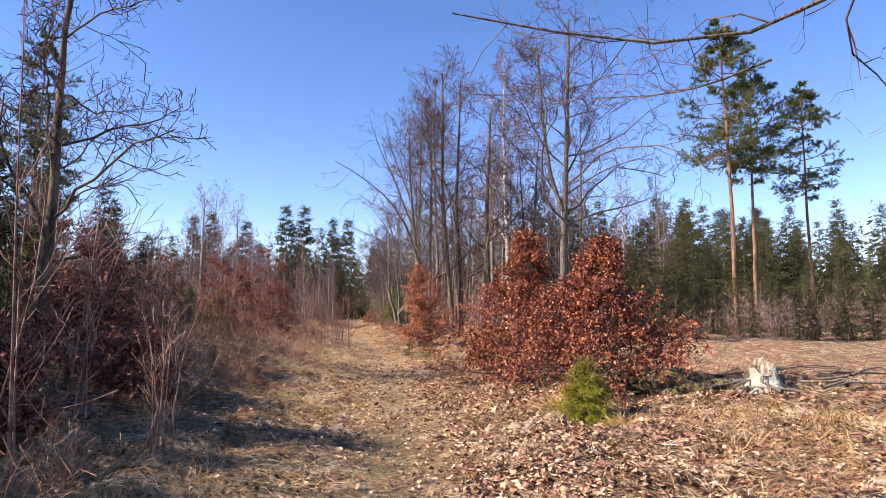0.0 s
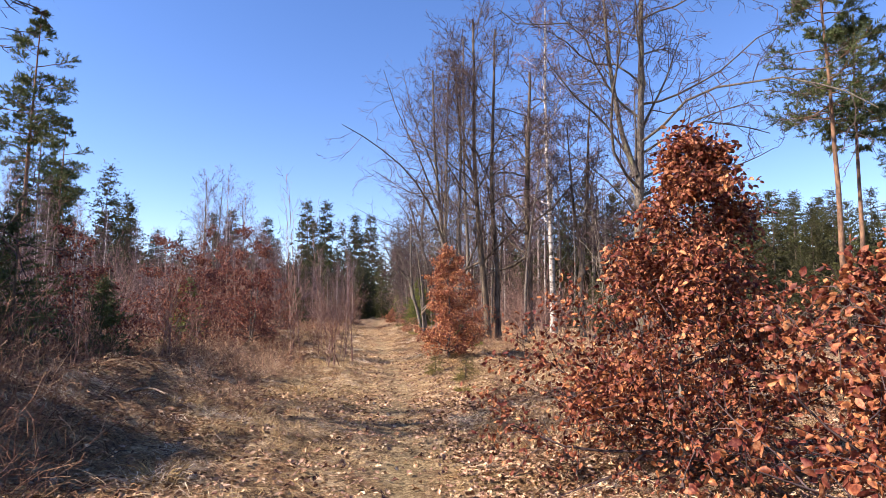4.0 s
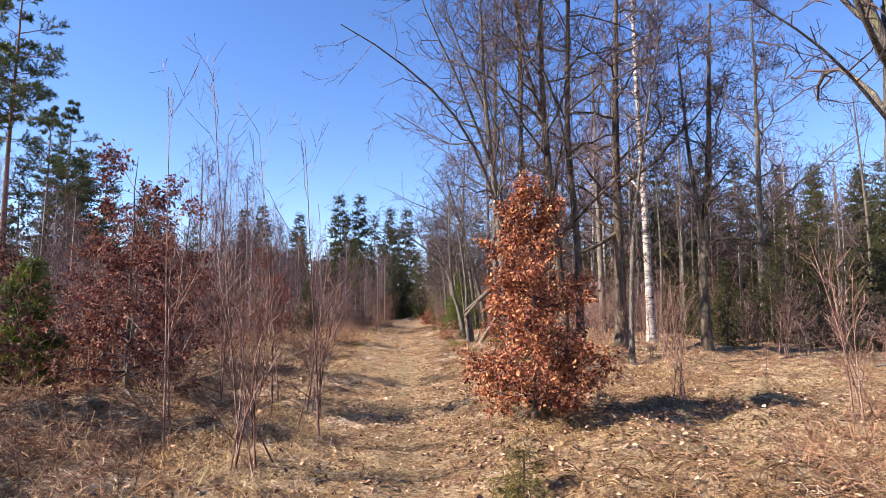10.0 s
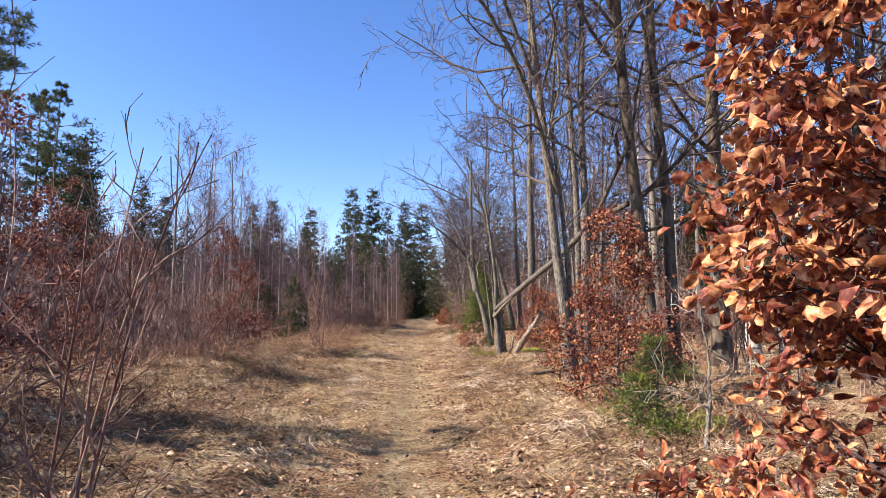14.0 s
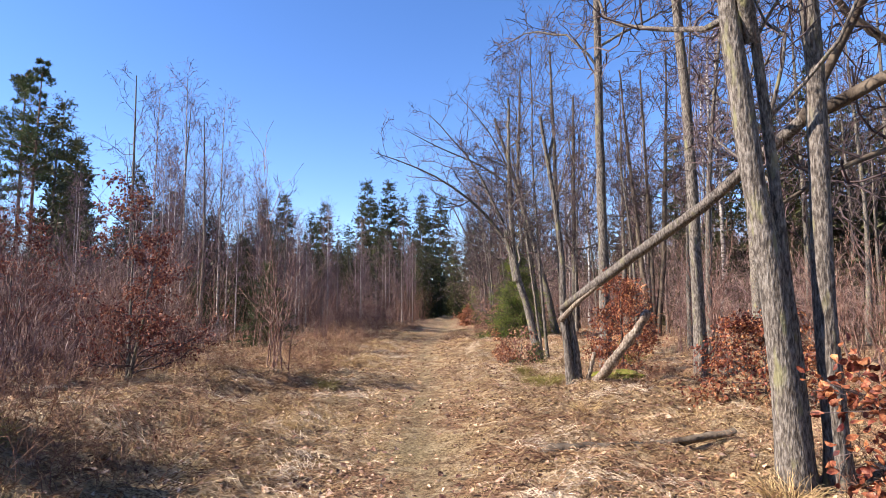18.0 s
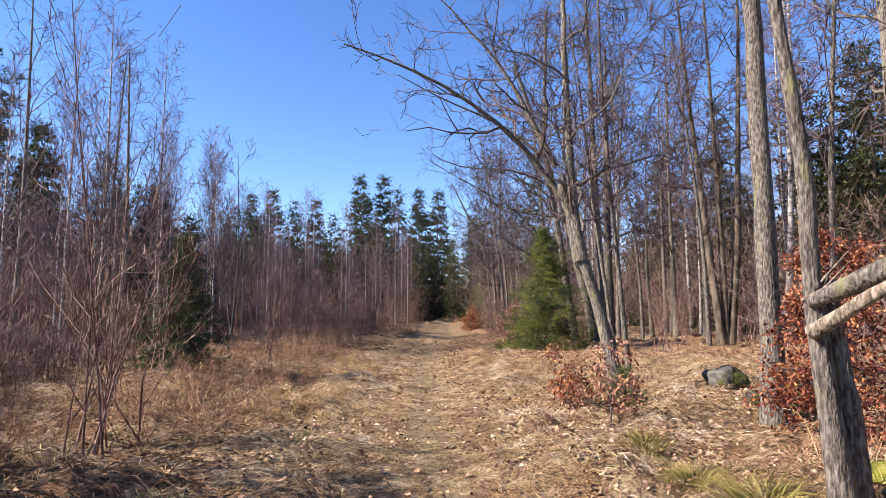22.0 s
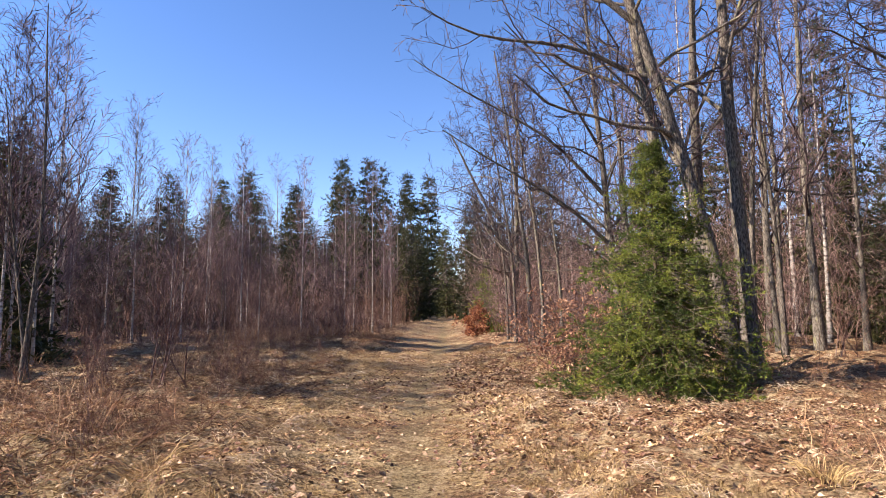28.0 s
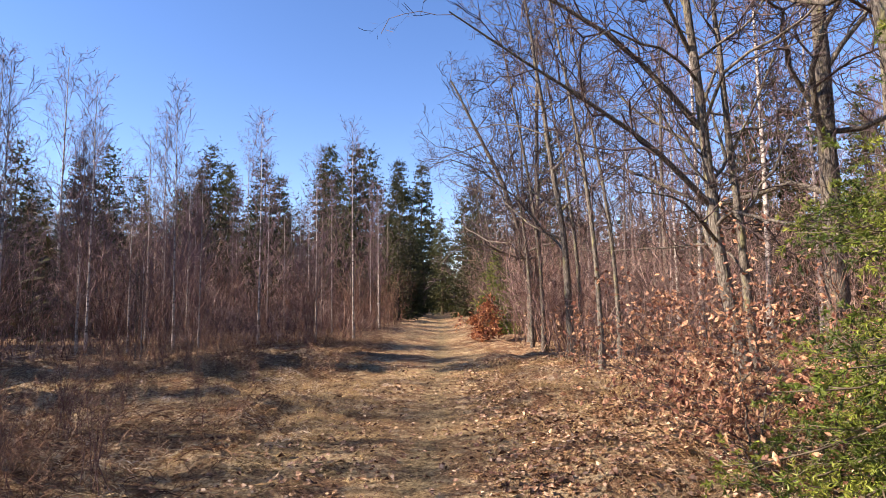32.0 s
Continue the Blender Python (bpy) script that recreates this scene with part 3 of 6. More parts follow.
def spruce(name, label, x, y, seed, h, wide, whorl=9, levels=26, sub=9, fine=0, per=16, needle=0.03, width=0.0035, mat_=SPRUCE, first=0.03, droop=-0.25, r=None, category="tree", group="", ragged=0.25, bark=DARKBARK, light=False, power=0.85):
    rng = np.random.default_rng(seed)
    root = thing(name, x, y, ground(x, y) - 0.03, label, category, group)
    P, R = stem(rng, [(0, 0, 0), (0, 0, h * 0.5), (rng.normal(0, 0.01 * h), 0, h)], 8 if light else 16, r or 0.012 * h + 0.008, 0.006, 0.008, 1.4)
    v, q = tubes(P, R, 6)
    part("trunk", mesh_of("trunk", v, q), bark, root)
    m = whorl * levels
    s = np.repeat(np.linspace(first, 0.985, levels), whorl) + rng.normal(0, 0.35 / levels, m)
    s = np.clip(s, 0.01, 0.995)[None]
    p, t, _, _ = along(P, s)
    p = p[0]
    az = rng.uniform(0, 6.283, m)
    f = np.clip(1 - (s[0] - first) / (1 - first), 0, 1)
    L = np.maximum(wide * f ** power * (1 - 0.25 * np.exp(-(s[0] - first) * 12)) * rng.uniform(1 - ragged * 1.6, 1 + ragged, m), 0.05 * wide + 0.04)
    d = unit(np.stack([np.cos(az), np.sin(az), 0.45 - 0.8 * f], -1))
    n = 4 if light else 7
    B = np.zeros((m, n, 3))
    B[:, 0] = p
    for k in range(1, n):
        d = unit(d + [0, 0, droop * 0.4 if k < n // 2 + 1 else 0.12] + rng.normal(0, 0.06, d.shape))
        B[:, k] = B[:, k - 1] + d * (L / (n - 1))[:, None]
    B[..., 2] = np.maximum(B[..., 2], 0.05)
    RB = np.maximum((0.006 * L + 0.002)[:, None] * np.linspace(1, 0.3, n), 0.0015)
    B2, R2 = grow(rng, B, RB, sub, 0.12, 1.0, 0.42, 50, -0.15, 0.08, 3 if light else 4, 0.55, 0.7, needle * 2, 0.65)
    sets, tw = [ribbons(rng, B, RB) if light else tubes(B, RB, 4)] + ([] if light else [ribbons(rng, B2, R2)]), [B2]
    if fine:
        B3, R3 = grow(rng, B2, R2, fine, 0.15, 0.95, 0.5, 48, -0.1, 0.08, 3, 0.5, 0.8, needle * 1.6, 0.5)
        sets.append(ribbons(rng, B3, R3))
        tw.append(B3)
    v, q = joined(sets)
    part("crown", mesh_of("crown", v, q), bark, root)
    vs, ts, at = [], [], 0
    g = 0.35 + 0.65 * f ** 0.7
    for T in tw + [B]:
        v, k = needles_on(rng, T, per if T is not B else per * 2, needle * np.repeat(g, len(T) // m), width, 0.75, 0.05 if T is not B else 0.25)
        vs.append(v), ts.append(k + at)
        at += len(v)
    part("foliage", mesh_of("foliage", np.concatenate(vs), None, np.concatenate(ts), False), mat_, root)
    return root

def pine(name, label, x, y, seed, h, crown=0.5, wide=2.6, limbs=34, sub=10, per=16, needle=0.24, width=0.025, r=0.16, group="", category="tree", mat_=PINENEEDLE, bark=PINEBARK, stubs=0):
    rng = np.random.default_rng(seed)
    root = thing(name, x, y, ground(x, y) - 0.05, label, category, group)
    P, R = stem(rng, [(0, 0, 0), (rng.normal(0, 0.1), rng.normal(0, 0.1), h * 0.5), (rng.normal(0, 0.3), 0, h)], 14, r, 0.03, 0.05, 1.4)
    v, q = tubes(P, R, 8, 0.03, rng)
    part("trunk", mesh_of("trunk", v, q), bark, root)
    s = np.sort(rng.uniform(crown, 0.985, limbs))[None]
    p, t, _, _ = along(P, s)
    p = p[0]
    f = (s[0] - crown) / (1 - crown)
    L = wide * np.clip(np.sin(np.pi * (0.22 + 0.78 * f) ** 0.9) + 0.12, 0.15, 1) * rng.uniform(0.35, 1.25, limbs)
    az = np.arange(limbs) * 2.39996 + rng.normal(0, 0.5, limbs)
    d = unit(np.stack([np.cos(az), np.sin(az), 0.5 * f - 0.2], -1))
    n = 6
    B = np.zeros((limbs, n, 3))
    B[:, 0] = p
    for k in range(1, n):
        d = unit(d + [0, 0, 0.07] + rng.normal(0, 0.13, d.shape))
        B[:, k] = B[:, k - 1] + d * (L / (n - 1))[:, None]
    RB = np.maximum((0.016 * L)[:, None] * np.linspace(1, 0.3, n), 0.01)
    B2, R2 = grow(rng, B, RB, sub, 0.35, 1.0, 0.5, 50, 0.15, 0.12, 3, 0.4, 0.7, 0.3, 0.75)
    v, q = joined([tubes(B, RB, 4), ribbons(rng, B2, R2)])
    part("crown", mesh_of("crown", v, q), bark, root)
    a, b = needles_on(rng, B2, per, needle, width, 0.7, 0.3, 0.25), needles_on(rng, B[:, 3:], per, needle, width, 0.7, 0.2, 0.25)
    part("foliage", mesh_of("foliage", np.concatenate([a[0], b[0]]), None, np.concatenate([a[1], b[1] + len(a[0])]), False), mat_, root)
    return root

# ---- ground ----
def build_ground():
    def spread(lo, hi, fine, far_lo, far_hi):
        mid = np.arange(lo, hi, fine)
        up = hi + np.cumsum(fine * 1.16 ** np.arange(1, 60))
        dn = lo - np.cumsum(fine * 1.16 ** np.arange(1, 60))
        return np.r_[dn[dn > far_lo][::-1], mid, up[up < far_hi]]
    xs, ys = spread(-7, 8.0, 0.15, -700, 700), spread(0, 56, 0.17, -300, 1500)
    X, Y = np.meshgrid(xs, ys)
    Z = height(X, Y)
    ny, nx = X.shape
    i, j = np.meshgrid(np.arange(ny - 1), np.arange(nx - 1), indexing="ij")
    q = np.stack([i * nx + j, i * nx + j + 1, (i + 1) * nx + j + 1, (i + 1) * nx + j], -1).reshape(-1, 4)
    me = mesh_of("ground", np.stack([X, Y, Z], -1), q)
    d = X - track(Y)
    wob = (vnoise(X, Y, 1.1, 9) - 0.5) * 0.5 + (vnoise(X, Y, 0.4, 8) - 0.5) * 0.3
    worn = np.exp(-((d + wob * 0.25) / 0.22) ** 2) * (0.25 + 0.7 * vnoise(X, Y, 0.45, 15)) + 0.18 * np.exp(-((d + 1.25 + wob * 0.4) / 0.28) ** 2) * step(20, 26, Y)
    leafy = np.clip(step(0.6, 1.4, d + wob) * (1 - step(9, 13, Y)) + step(0.5, 1.2, d + wob) * step(42, 45, Y) * 0.9 + step(0.4, 0.7, vnoise(X, Y, 2.1, 5)) * 0.35, 0, 1)
    brushy = np.clip(0.8 * step(0.9, -0.3, X - left_edge(Y) + wob * 1.8) + 0.3 * step(-1.6, -3.0, d + wob * 1.6) * (1 - step(34, 38, Y)) + step(6, 12, d + wob) * 0.35 + step(60, 75, Y) * step(1.2, 2.5, np.abs(d)), 0, 1)
    for name, v in (("worn", worn), ("leafy", leafy), ("brushy", brushy)):
        me.attributes.new(name, "FLOAT", "POINT").data.foreach_set("value", v.astype(np.float32).ravel())
    return tagged(part("ground", me, ground_material()), "dry forest floor of straw grass and leaf litter with a trodden path", "ground", kind="structure")

build_ground()
# ---- trees along the path, near to far ----
def P3(*pts):
    return [tuple(p) for p in pts]

# Tree beside the start whose limb hangs over the path.
bare_tree("bare_tree", "leafless oak with a limb hanging over the path", 3.9, 1.0, [(P3((0, 0, 0), (0.1, 0, 3), (0.2, 0.1, 7)), 0.16, 0.05)], 11, limbs=6, first=0.6,
          tw=0.0022, extra=[(P3((0.15, 0.0, 3.9), (0.1, 2.0, 4.4), (-0.2, 3.2, 4.0), (-0.63, 3.3, 3.62), (-1.03, 3.4, 3.33), (-1.4, 3.4, 3.27), (-1.9, 3.5, 3.42), (-2.6, 3.5, 3.52), (-3.6, 3.6, 3.7)), 0.036), (P3((-1.0, 3.4, 3.35), (-1.5, 3.9, 3.2), (-2.3, 4.6, 3.35)), 0.014)])
bare_tree("bare_tree", "thin leafless tree at the edge of the brush", -5.9, 11.0, [(P3((0, 0, 0), (0.1, 0, 3), (0.05, 0, 6), (0.35, 0, 9.5)), 0.11, 0.02)], 12, bark=DARKBARK, limbs=20, first=0.15, length=0.3, angle=60)
# Big oak on the right.
bare_tree("oak_tree", "tall leafless oak with grey fissured bark and lichen", 7.05, 20.6,
          [(P3((0, 0, 0), (0, 0, 3.5), (0.15, 0, 7), (0.3, 0.1, 12.5)), 0.165, 0.04), (P3((0, 0, 5.0), (-0.4, 0.0, 6.2), (-0.6, 0.1, 8), (-0.8, 0.2, 11.5)), 0.085, 0.03)], 13, fine=5, limbs=18, first=0.3, length=0.5, angle=62, up=0.45, wig=0.3, hair=3,
          extra=[(P3((0, 0, 3.9), (-1.0, -0.2, 4.9), (-2.2, -0.3, 5.6), (-2.6, 0.3, 6.4)), 0.028), (P3((0.1, 0, 4.4), (1.4, 0, 5.0), (3.0, 0.2, 5.3), (4.4, 0.2, 6.0)), 0.055), (P3((0.15, 0, 5.6), (1.6, -0.4, 6.6), (3.4, -0.5, 7.2)), 0.045), (P3((0.12, 0, 6.2), (0.9, 0.1, 7.6), (1.7, 0.2, 9.4)), 0.05)])
bare_tree("bare_tree", "leafless tree with several dark stems", 8.3, 28.7, [(P3((0, 0, 0), (0, 0, 2.5), (0.3, 0, 5), (0.6, 0, 10)), 0.15, 0.03), (P3((0.1, 0, 2.6), (-0.2, 0, 5), (-0.4, 0, 9)), 0.09, 0.02)], 14, bark=DARKBARK, limbs=13, first=0.3, length=0.34, angle=55,
          extra=[(P3((0.0, 0, 2.9), (0.7, -0.2, 3.2), (1.6, -0.4, 2.9), (2.2, -0.5, 2.4)), 0.05)])
bare_tree("birch_tree", "tall birch with white bark and purple twigs", 8.2, 32.2, [(P3((0, 0, 0), (-0.1, 0, 5), (-0.3, 0, 10), (-0.3, 0, 16)), 0.15, 0.03)], 15, BIRCH, TWIGP, limbs=26, first=0.3, length=0.2, angle=48, hang=0.3)
bare_tree("bare_tree", "leafless tree with ascending branches", 13.2, 34.0, [(P3((0, 0, 0), (0, 0, 4), (0.1, 0, 8), (0.1, 0, 13)), 0.17, 0.03)], 16, GREY, limbs=24, first=0.22, length=0.32, angle=52)
# Cluster of leaning stems with the sweeping limb.
bare_tree("oak_tree", "clump of leaning leafless oak stems with a sweeping limb", 2.9, 28.35,
          [(P3((-0.05, 0, 0), (-0.14, 0, 1.44), (-0.28, 0, 2.6), (-0.44, 0, 4.45), (-0.75, -0.1, 7.5), (-0.9, -0.2, 11)), 0.105, 0.03), (P3((0.25, 0, 0), (0.22, 0, 1.7), (0.25, 0, 3.1), (0.18, 0, 4.5), (0.3, 0.1, 7.5), (0.2, 0.1, 11.5)), 0.085, 0.03), (P3((0.08, 0.08, 0), (-0.05, 0.05, 1.9), (-0.2, 0, 3.6), (-0.33, 0, 4.5), (-0.1, 0.2, 7)), 0.055, 0.02)],
          17, GREY, tw=0.0038, fine=4, limbs=17, first=0.3, length=0.4, angle=50, hair=3,
          extra=[(P3((-0.2, 0, 3.4), (-0.9, -0.8, 5.3), (-1.7, -1.5, 6.4), (-2.8, -2.1, 7.2), (-4.3, -2.6, 7.9)), 0.06), (P3((-0.5, 0, 5.2), (-1.4, -0.6, 7.2), (-2.4, -1.0, 9.0), (-3.0, -1.4, 10.4)), 0.05), (P3((-0.7, 0, 6.8), (-1.6, -0.4, 8.8), (-2.1, -0.6, 10.8)), 0.04)])
bare_tree("oak_tree", "pair of thick brown oak stems behind the leaning clump", 4.3, 28.4,
          [(P3((0, -0.1, 0), (-0.1, -0.1, 2), (-0.35, -0.15, 4.2), (-0.55, -0.3, 7), (-0.6, -0.4, 13)), 0.14, 0.04), (P3((0.45, 0.1, 0), (0.42, 0.1, 3), (0.25, 0.1, 6), (0.5, 0.1, 13)), 0.125, 0.04), (P3((-0.5, -0.3, 6.2), (-1.2, -0.5, 8.2), (-1.5, -0.6, 11.5)), 0.06, 0.02)],
          20, DARKBARK, fine=4, limbs=17, first=0.35, length=0.38, angle=52, hair=3)
bare_tree("oak_tree", "dark leafless oak with mossy limbs", 6.5, 30.3, [(P3((0, 0, 0), (0, 0, 3), (-0.1, -0.2, 6), (0.2, 0, 12)), 0.2, 0.05)], 19, DARKBARK, limbs=16, first=0.3, length=0.4, angle=60, extra=[(P3((0, 0, 3.6), (-0.9, -0.3, 3.0), (-2.1, -0.6, 2.7), (-2.9, -0.7, 2.2)), 0.08)])
# Snapped tree: standing stub, stem fallen over, splintered piece.
def snapped_tree():
    rng = np.random.default_rng(21)
    x, y = 2.1, 32.95
    z = ground(x, y)
    root = thing("snapped_tree", x, y, z - 0.05, "snapped grey tree with its stem fallen over at breast height", "tree")
    for ctrl, r0, r1 in ((P3((0.06, 0, 0), (0, 0, 0.7), (-0.06, 0, 1.35), (-0.01, 0, 1.75), (-0.16, 0, 2.9), (-0.24, 0, 3.5), (-0.36, 0, 4.2)), 0.064, 0.024), (P3((0.18, 0.05, 0), (0.12, 0.03, 0.6), (-0.02, 0, 1.3)), 0.066, 0.045), (P3((-0.2, 0, 3.2), (-0.19, 0.01, 3.5), (-0.09, 0.03, 3.85)), 0.022, 0.024)):
        P, R = stem(rng, ctrl, 20, r0, r1, 0.012, 1.35)
        v, q = tubes(P, R, 12, 0.05, rng)
        part("trunk", mesh_of("trunk", v, q), GREY, root)
    d = np.array([0.36, -0.87, 0.37])
    k = np.array([-0.08, -0.03, 1.42 - z])
    fork = np.array([3.58 - x, 29.2 - y, 3.15 - z])
    P, R = stem(rng, [k, k + d * 1.9, k + d * 3.2, fork], 30, 0.072, 0.058, 0.02, 0.42)
    v, q = tubes(P, R, 12, 0.04, rng)
    part("fallen_stem", mesh_of("fallen_stem", v, q), GREY, root)
    crown = []
    for ctrl, r0 in ((P3((0, 0, 0), (0.27, -0.3, 0.75), (0.58, -0.6, 1.6), (0.75, -0.8, 2.9)), 0.05), (P3((0, 0, 0), (0.42, -0.45, 0.2), (0.86, -0.9, 0.5), (1.42, -1.2, 1.2), (2.2, -1.6, 2.0)), 0.062), (P3((0.35, -0.4, 1.0), (0.2, -0.7, 1.5), (0.3, -0.8, 2.2)), 0.03), (P3((0.86, -0.9, 0.5), (0.9, -1.2, 1.1), (0.7, -1.4, 1.7)), 0.03)):
        P, R = stem(rng, [fork + np.array(c) for c in ctrl], 14, r0, r0 * 0.4, 0.035, 1.0)
        v, q = tubes(P, R, 8, 0.12, rng)
        part("limb", mesh_of("limb", v, q), DARKBARK, root, "dark mossy forked limb")
        T, RT = grow(rng, P, R, 9, 0.25, 1.0, 0.4, 55, 0.2, 0.25, 6, 0.4, 0.5, 0.3, fine=0.005)
        U, RU = grow(rng, T, RT, 5, 0.2, 1.0, 0.5, 48, 0.1, 0.25, 4, 0.4, 0.6, 0.15, fine=0.004)
        crown += [tubes(T, RT, 4), ribbons(rng, U, RU)]
    v, q = joined(crown)
    part("crown", mesh_of("crown", v, q), TWIG, root)
    P, R = stem(rng, [k + [0.0, 0, -0.16], k + d * 0.5 + [0, 0, -0.07], k + d * 1.3 + [0, 0, -0.03]], 8, 0.045, 0.02, 0.01, 1.0)
    v, q = tubes(P, R, 8, 0.1, rng)
    part("splinter", mesh_of("splinter", v, q), DEAD, root, "torn strip of pale wood")
    for i in range(7):
        a = k + rng.normal(0, 0.04, 3)
        P, R = stem(rng, [a, a + d * rng.uniform(0.1, 0.3) + rng.normal(0, 0.03, 3) + [0, 0, rng.uniform(0.05, 0.2)]], 4, 0.014, 0.002, 0.004, 1.0)
        v, q = tubes(P, R, 4)
        part("splinter", mesh_of("splinter", v, q), DEAD, root, "torn strip of pale wood")
snapped_tree()

def log(name, label, a, b, r0, r1, seed, material, bend=0.04, category="log"):
    rng = np.random.default_rng(seed)
    a, b = np.array(a, float), np.array(b, float)
    if name == 'fallen_branch':
        a[2], b[2] = ground(a[0], a[1]) + r0 * 0.6, ground(b[0], b[1]) + r0
    mid = (a + b) / 2 + rng.normal(0, bend, 3)
    P, R = stem(rng, [a - a, mid - a, b - a], 22, r0, r1, 0.01, 1.15)
    v, q = tubes(P, R, 10, 0.2, rng)
    n = len(v)
    v = np.concatenate([v, P[0][:1], P[0][-1:] + (P[0][-1:] - P[0][-2:-1]) * 0.4])
    caps = np.array([[n, (j + 1) % 10, j] for j in range(10)] + [[n + 1, n - 10 + j, n - 10 + (j + 1) % 10] for j in range(10)])
    ob = part(name, mesh_of(name, v, q, caps), material)
    ob.location = a
    return tagged(ob, label, category)

log("leaning_log", "pale barkless broken log leaning by the snapped tree", (2.48, 33.1, 0.12), (3.05, 32.05, 1.32), 0.088, 0.05, 22, DEAD, 0.07)
log("wood_splinter", "upright broken stake of pale wood", (2.36, 33.0, 0.1), (2.52, 32.9, 0.72), 0.04, 0.025, 23, DEAD, 0.02)
log("fallen_branch", "dark dead branch lying in the grass", (1.15, 29.3, 0.19), (3.0, 29.6, 0.2), 0.05, 0.032, 24, DARKBARK, 0.05, "branch")

bare_tree("tall_tree", "straight grey tree with yellow lichen patches", 4.36, 33.5, [(P3((0, 0, 0), (-0.05, 0, 4), (-0.25, 0, 8), (-0.3, 0, 15)), 0.105, 0.035)], 25, GREY, limbs=14, first=0.45, length=0.25)
bare_tree("tall_tree", "straight grey tree with rough bark", 3.5, 36.05, [(P3((0, 0, 0), (0.0, 0, 3), (0, 0, 7), (0.1, 0, 14)), 0.12, 0.04)], 26, GREY, limbs=14, first=0.4, length=0.26)
bare_tree("tall_tree", "grey tree standing in the clearing", 9.7, 42.0, [(P3((0, 0, 0), (0.0, 0, 4), (-0.2, 0, 14)), 0.19, 0.05)], 27, GREY, limbs=14, first=0.4, length=0.26)
bare_tree("leaning_tree", "leaning leafless tree with torn limbs and a wide crown", 2.5, 38.0,
          [(P3((-0.05, 0, 0), (-0.31, 0.1, 1.36), (-0.62, 0, 2.25), (-0.68, 0, 3.4), (-0.7, 0.1, 6.5)), 0.105, 0.03), (P3((-0.55, 0.05, 2.0), (-0.72, 0.05, 2.6), (-0.92, 0.06, 3.2)), 0.085, 0.06), (P3((0.2, 0.3, 0), (0.05, 0.4, 2), (-0.1, 0.5, 5), (0, 0.6, 8)), 0.042, 0.012), (P3((0.1, 0.5, 0), (-0.1, 0.6, 2), (-0.45, 0.7, 6)), 0.036, 0.012)], 129, GREY, tw=0.0038, limbs=12, first=0.3, length=0.42, angle=58,
          extra=[(P3((-0.75, 0.15, 2.9), (-1.5, 0, 3.9), (-2.6, -0.2, 4.6), (-3.8, -0.4, 5.0)), 0.05), (P3((-0.85, 0.2, 3.4), (-1.6, 0.3, 5), (-2.7, 0.3, 6.2)), 0.045)])
bare_tree("bare_tree", "leafless tree with many upright stems", 8.3, 47.5, [(P3((0, 0, 0), (-0.3, 0, 3), (-0.9, 0, 11)), 0.14, 0.03), (P3((0.1, 0, 0), (0.1, 0, 3), (-0.1, 0, 11)), 0.12, 0.03), (P3((0.2, 0, 0), (0.6, 0, 3), (1.1, 0, 12)), 0.14, 0.03)], 29, DARKBARK, limbs=10, first=0.35, length=0.25)
bare_tree("birch_tree", "slanting birch with white bark", 10.8, 49.0, [(P3((0, 0, 0), (0.5, 0, 2), (0.7, 0, 5), (0.9, 0, 13)), 0.12, 0.03)], 30, BIRCH, TWIGP, limbs=16, first=0.4, length=0.2, hang=0.3)
bare_tree("birch_tree", "birch with flaking white bark", 12.4, 50.5, [(P3((0, 0, 0), (0.3, 0, 2), (0.3, 0, 5), (0.4, 0, 14)), 0.13, 0.03)], 31, BIRCH, TWIGP, limbs=16, first=0.4, length=0.2, hang=0.3)
bare_tree("leaning_tree", "clump of leaning grey trees behind the spruce", 4.6, 47.9,
          [(P3((0, 0, 0), (-0.3, 0, 1.6), (-0.7, 0, 3.2), (-1.5, 0, 6), (-2.4, 0, 9)), 0.15, 0.05), (P3((-0.5, 0.5, 0), (-0.9, 0.5, 3), (-1.4, 0.5, 6.5), (-1.2, 0.5, 11)), 0.13, 0.04), (P3((0.4, 0.3, 0), (0.2, 0.3, 4), (0.0, 0.3, 12)), 0.14, 0.04)], 32, GREY, tw=0.0038, sub=7, limbs=9, first=0.3, length=0.42, angle=55,
          extra=[(P3((-0.8, 0, 3.6), (-2.0, -0.3, 5.0), (-3.2, -0.5, 5.7)), 0.035), (P3((-1.4, 0, 5.8), (-2.8, 0, 7.0), (-4.4, -0.3, 7.5), (-6.0, -0.6, 8.3)), 0.06), (P3((-1.1, 0.5, 5.0), (-2.4, 0.2, 5.6), (-4.0, -0.2, 5.4), (-5.0, -0.4, 5.9)), 0.05), (P3((-1.6, 0, 6.4), (-2.6, -0.8, 8.2), (-3.9, -1.2, 9.6)), 0.05)])
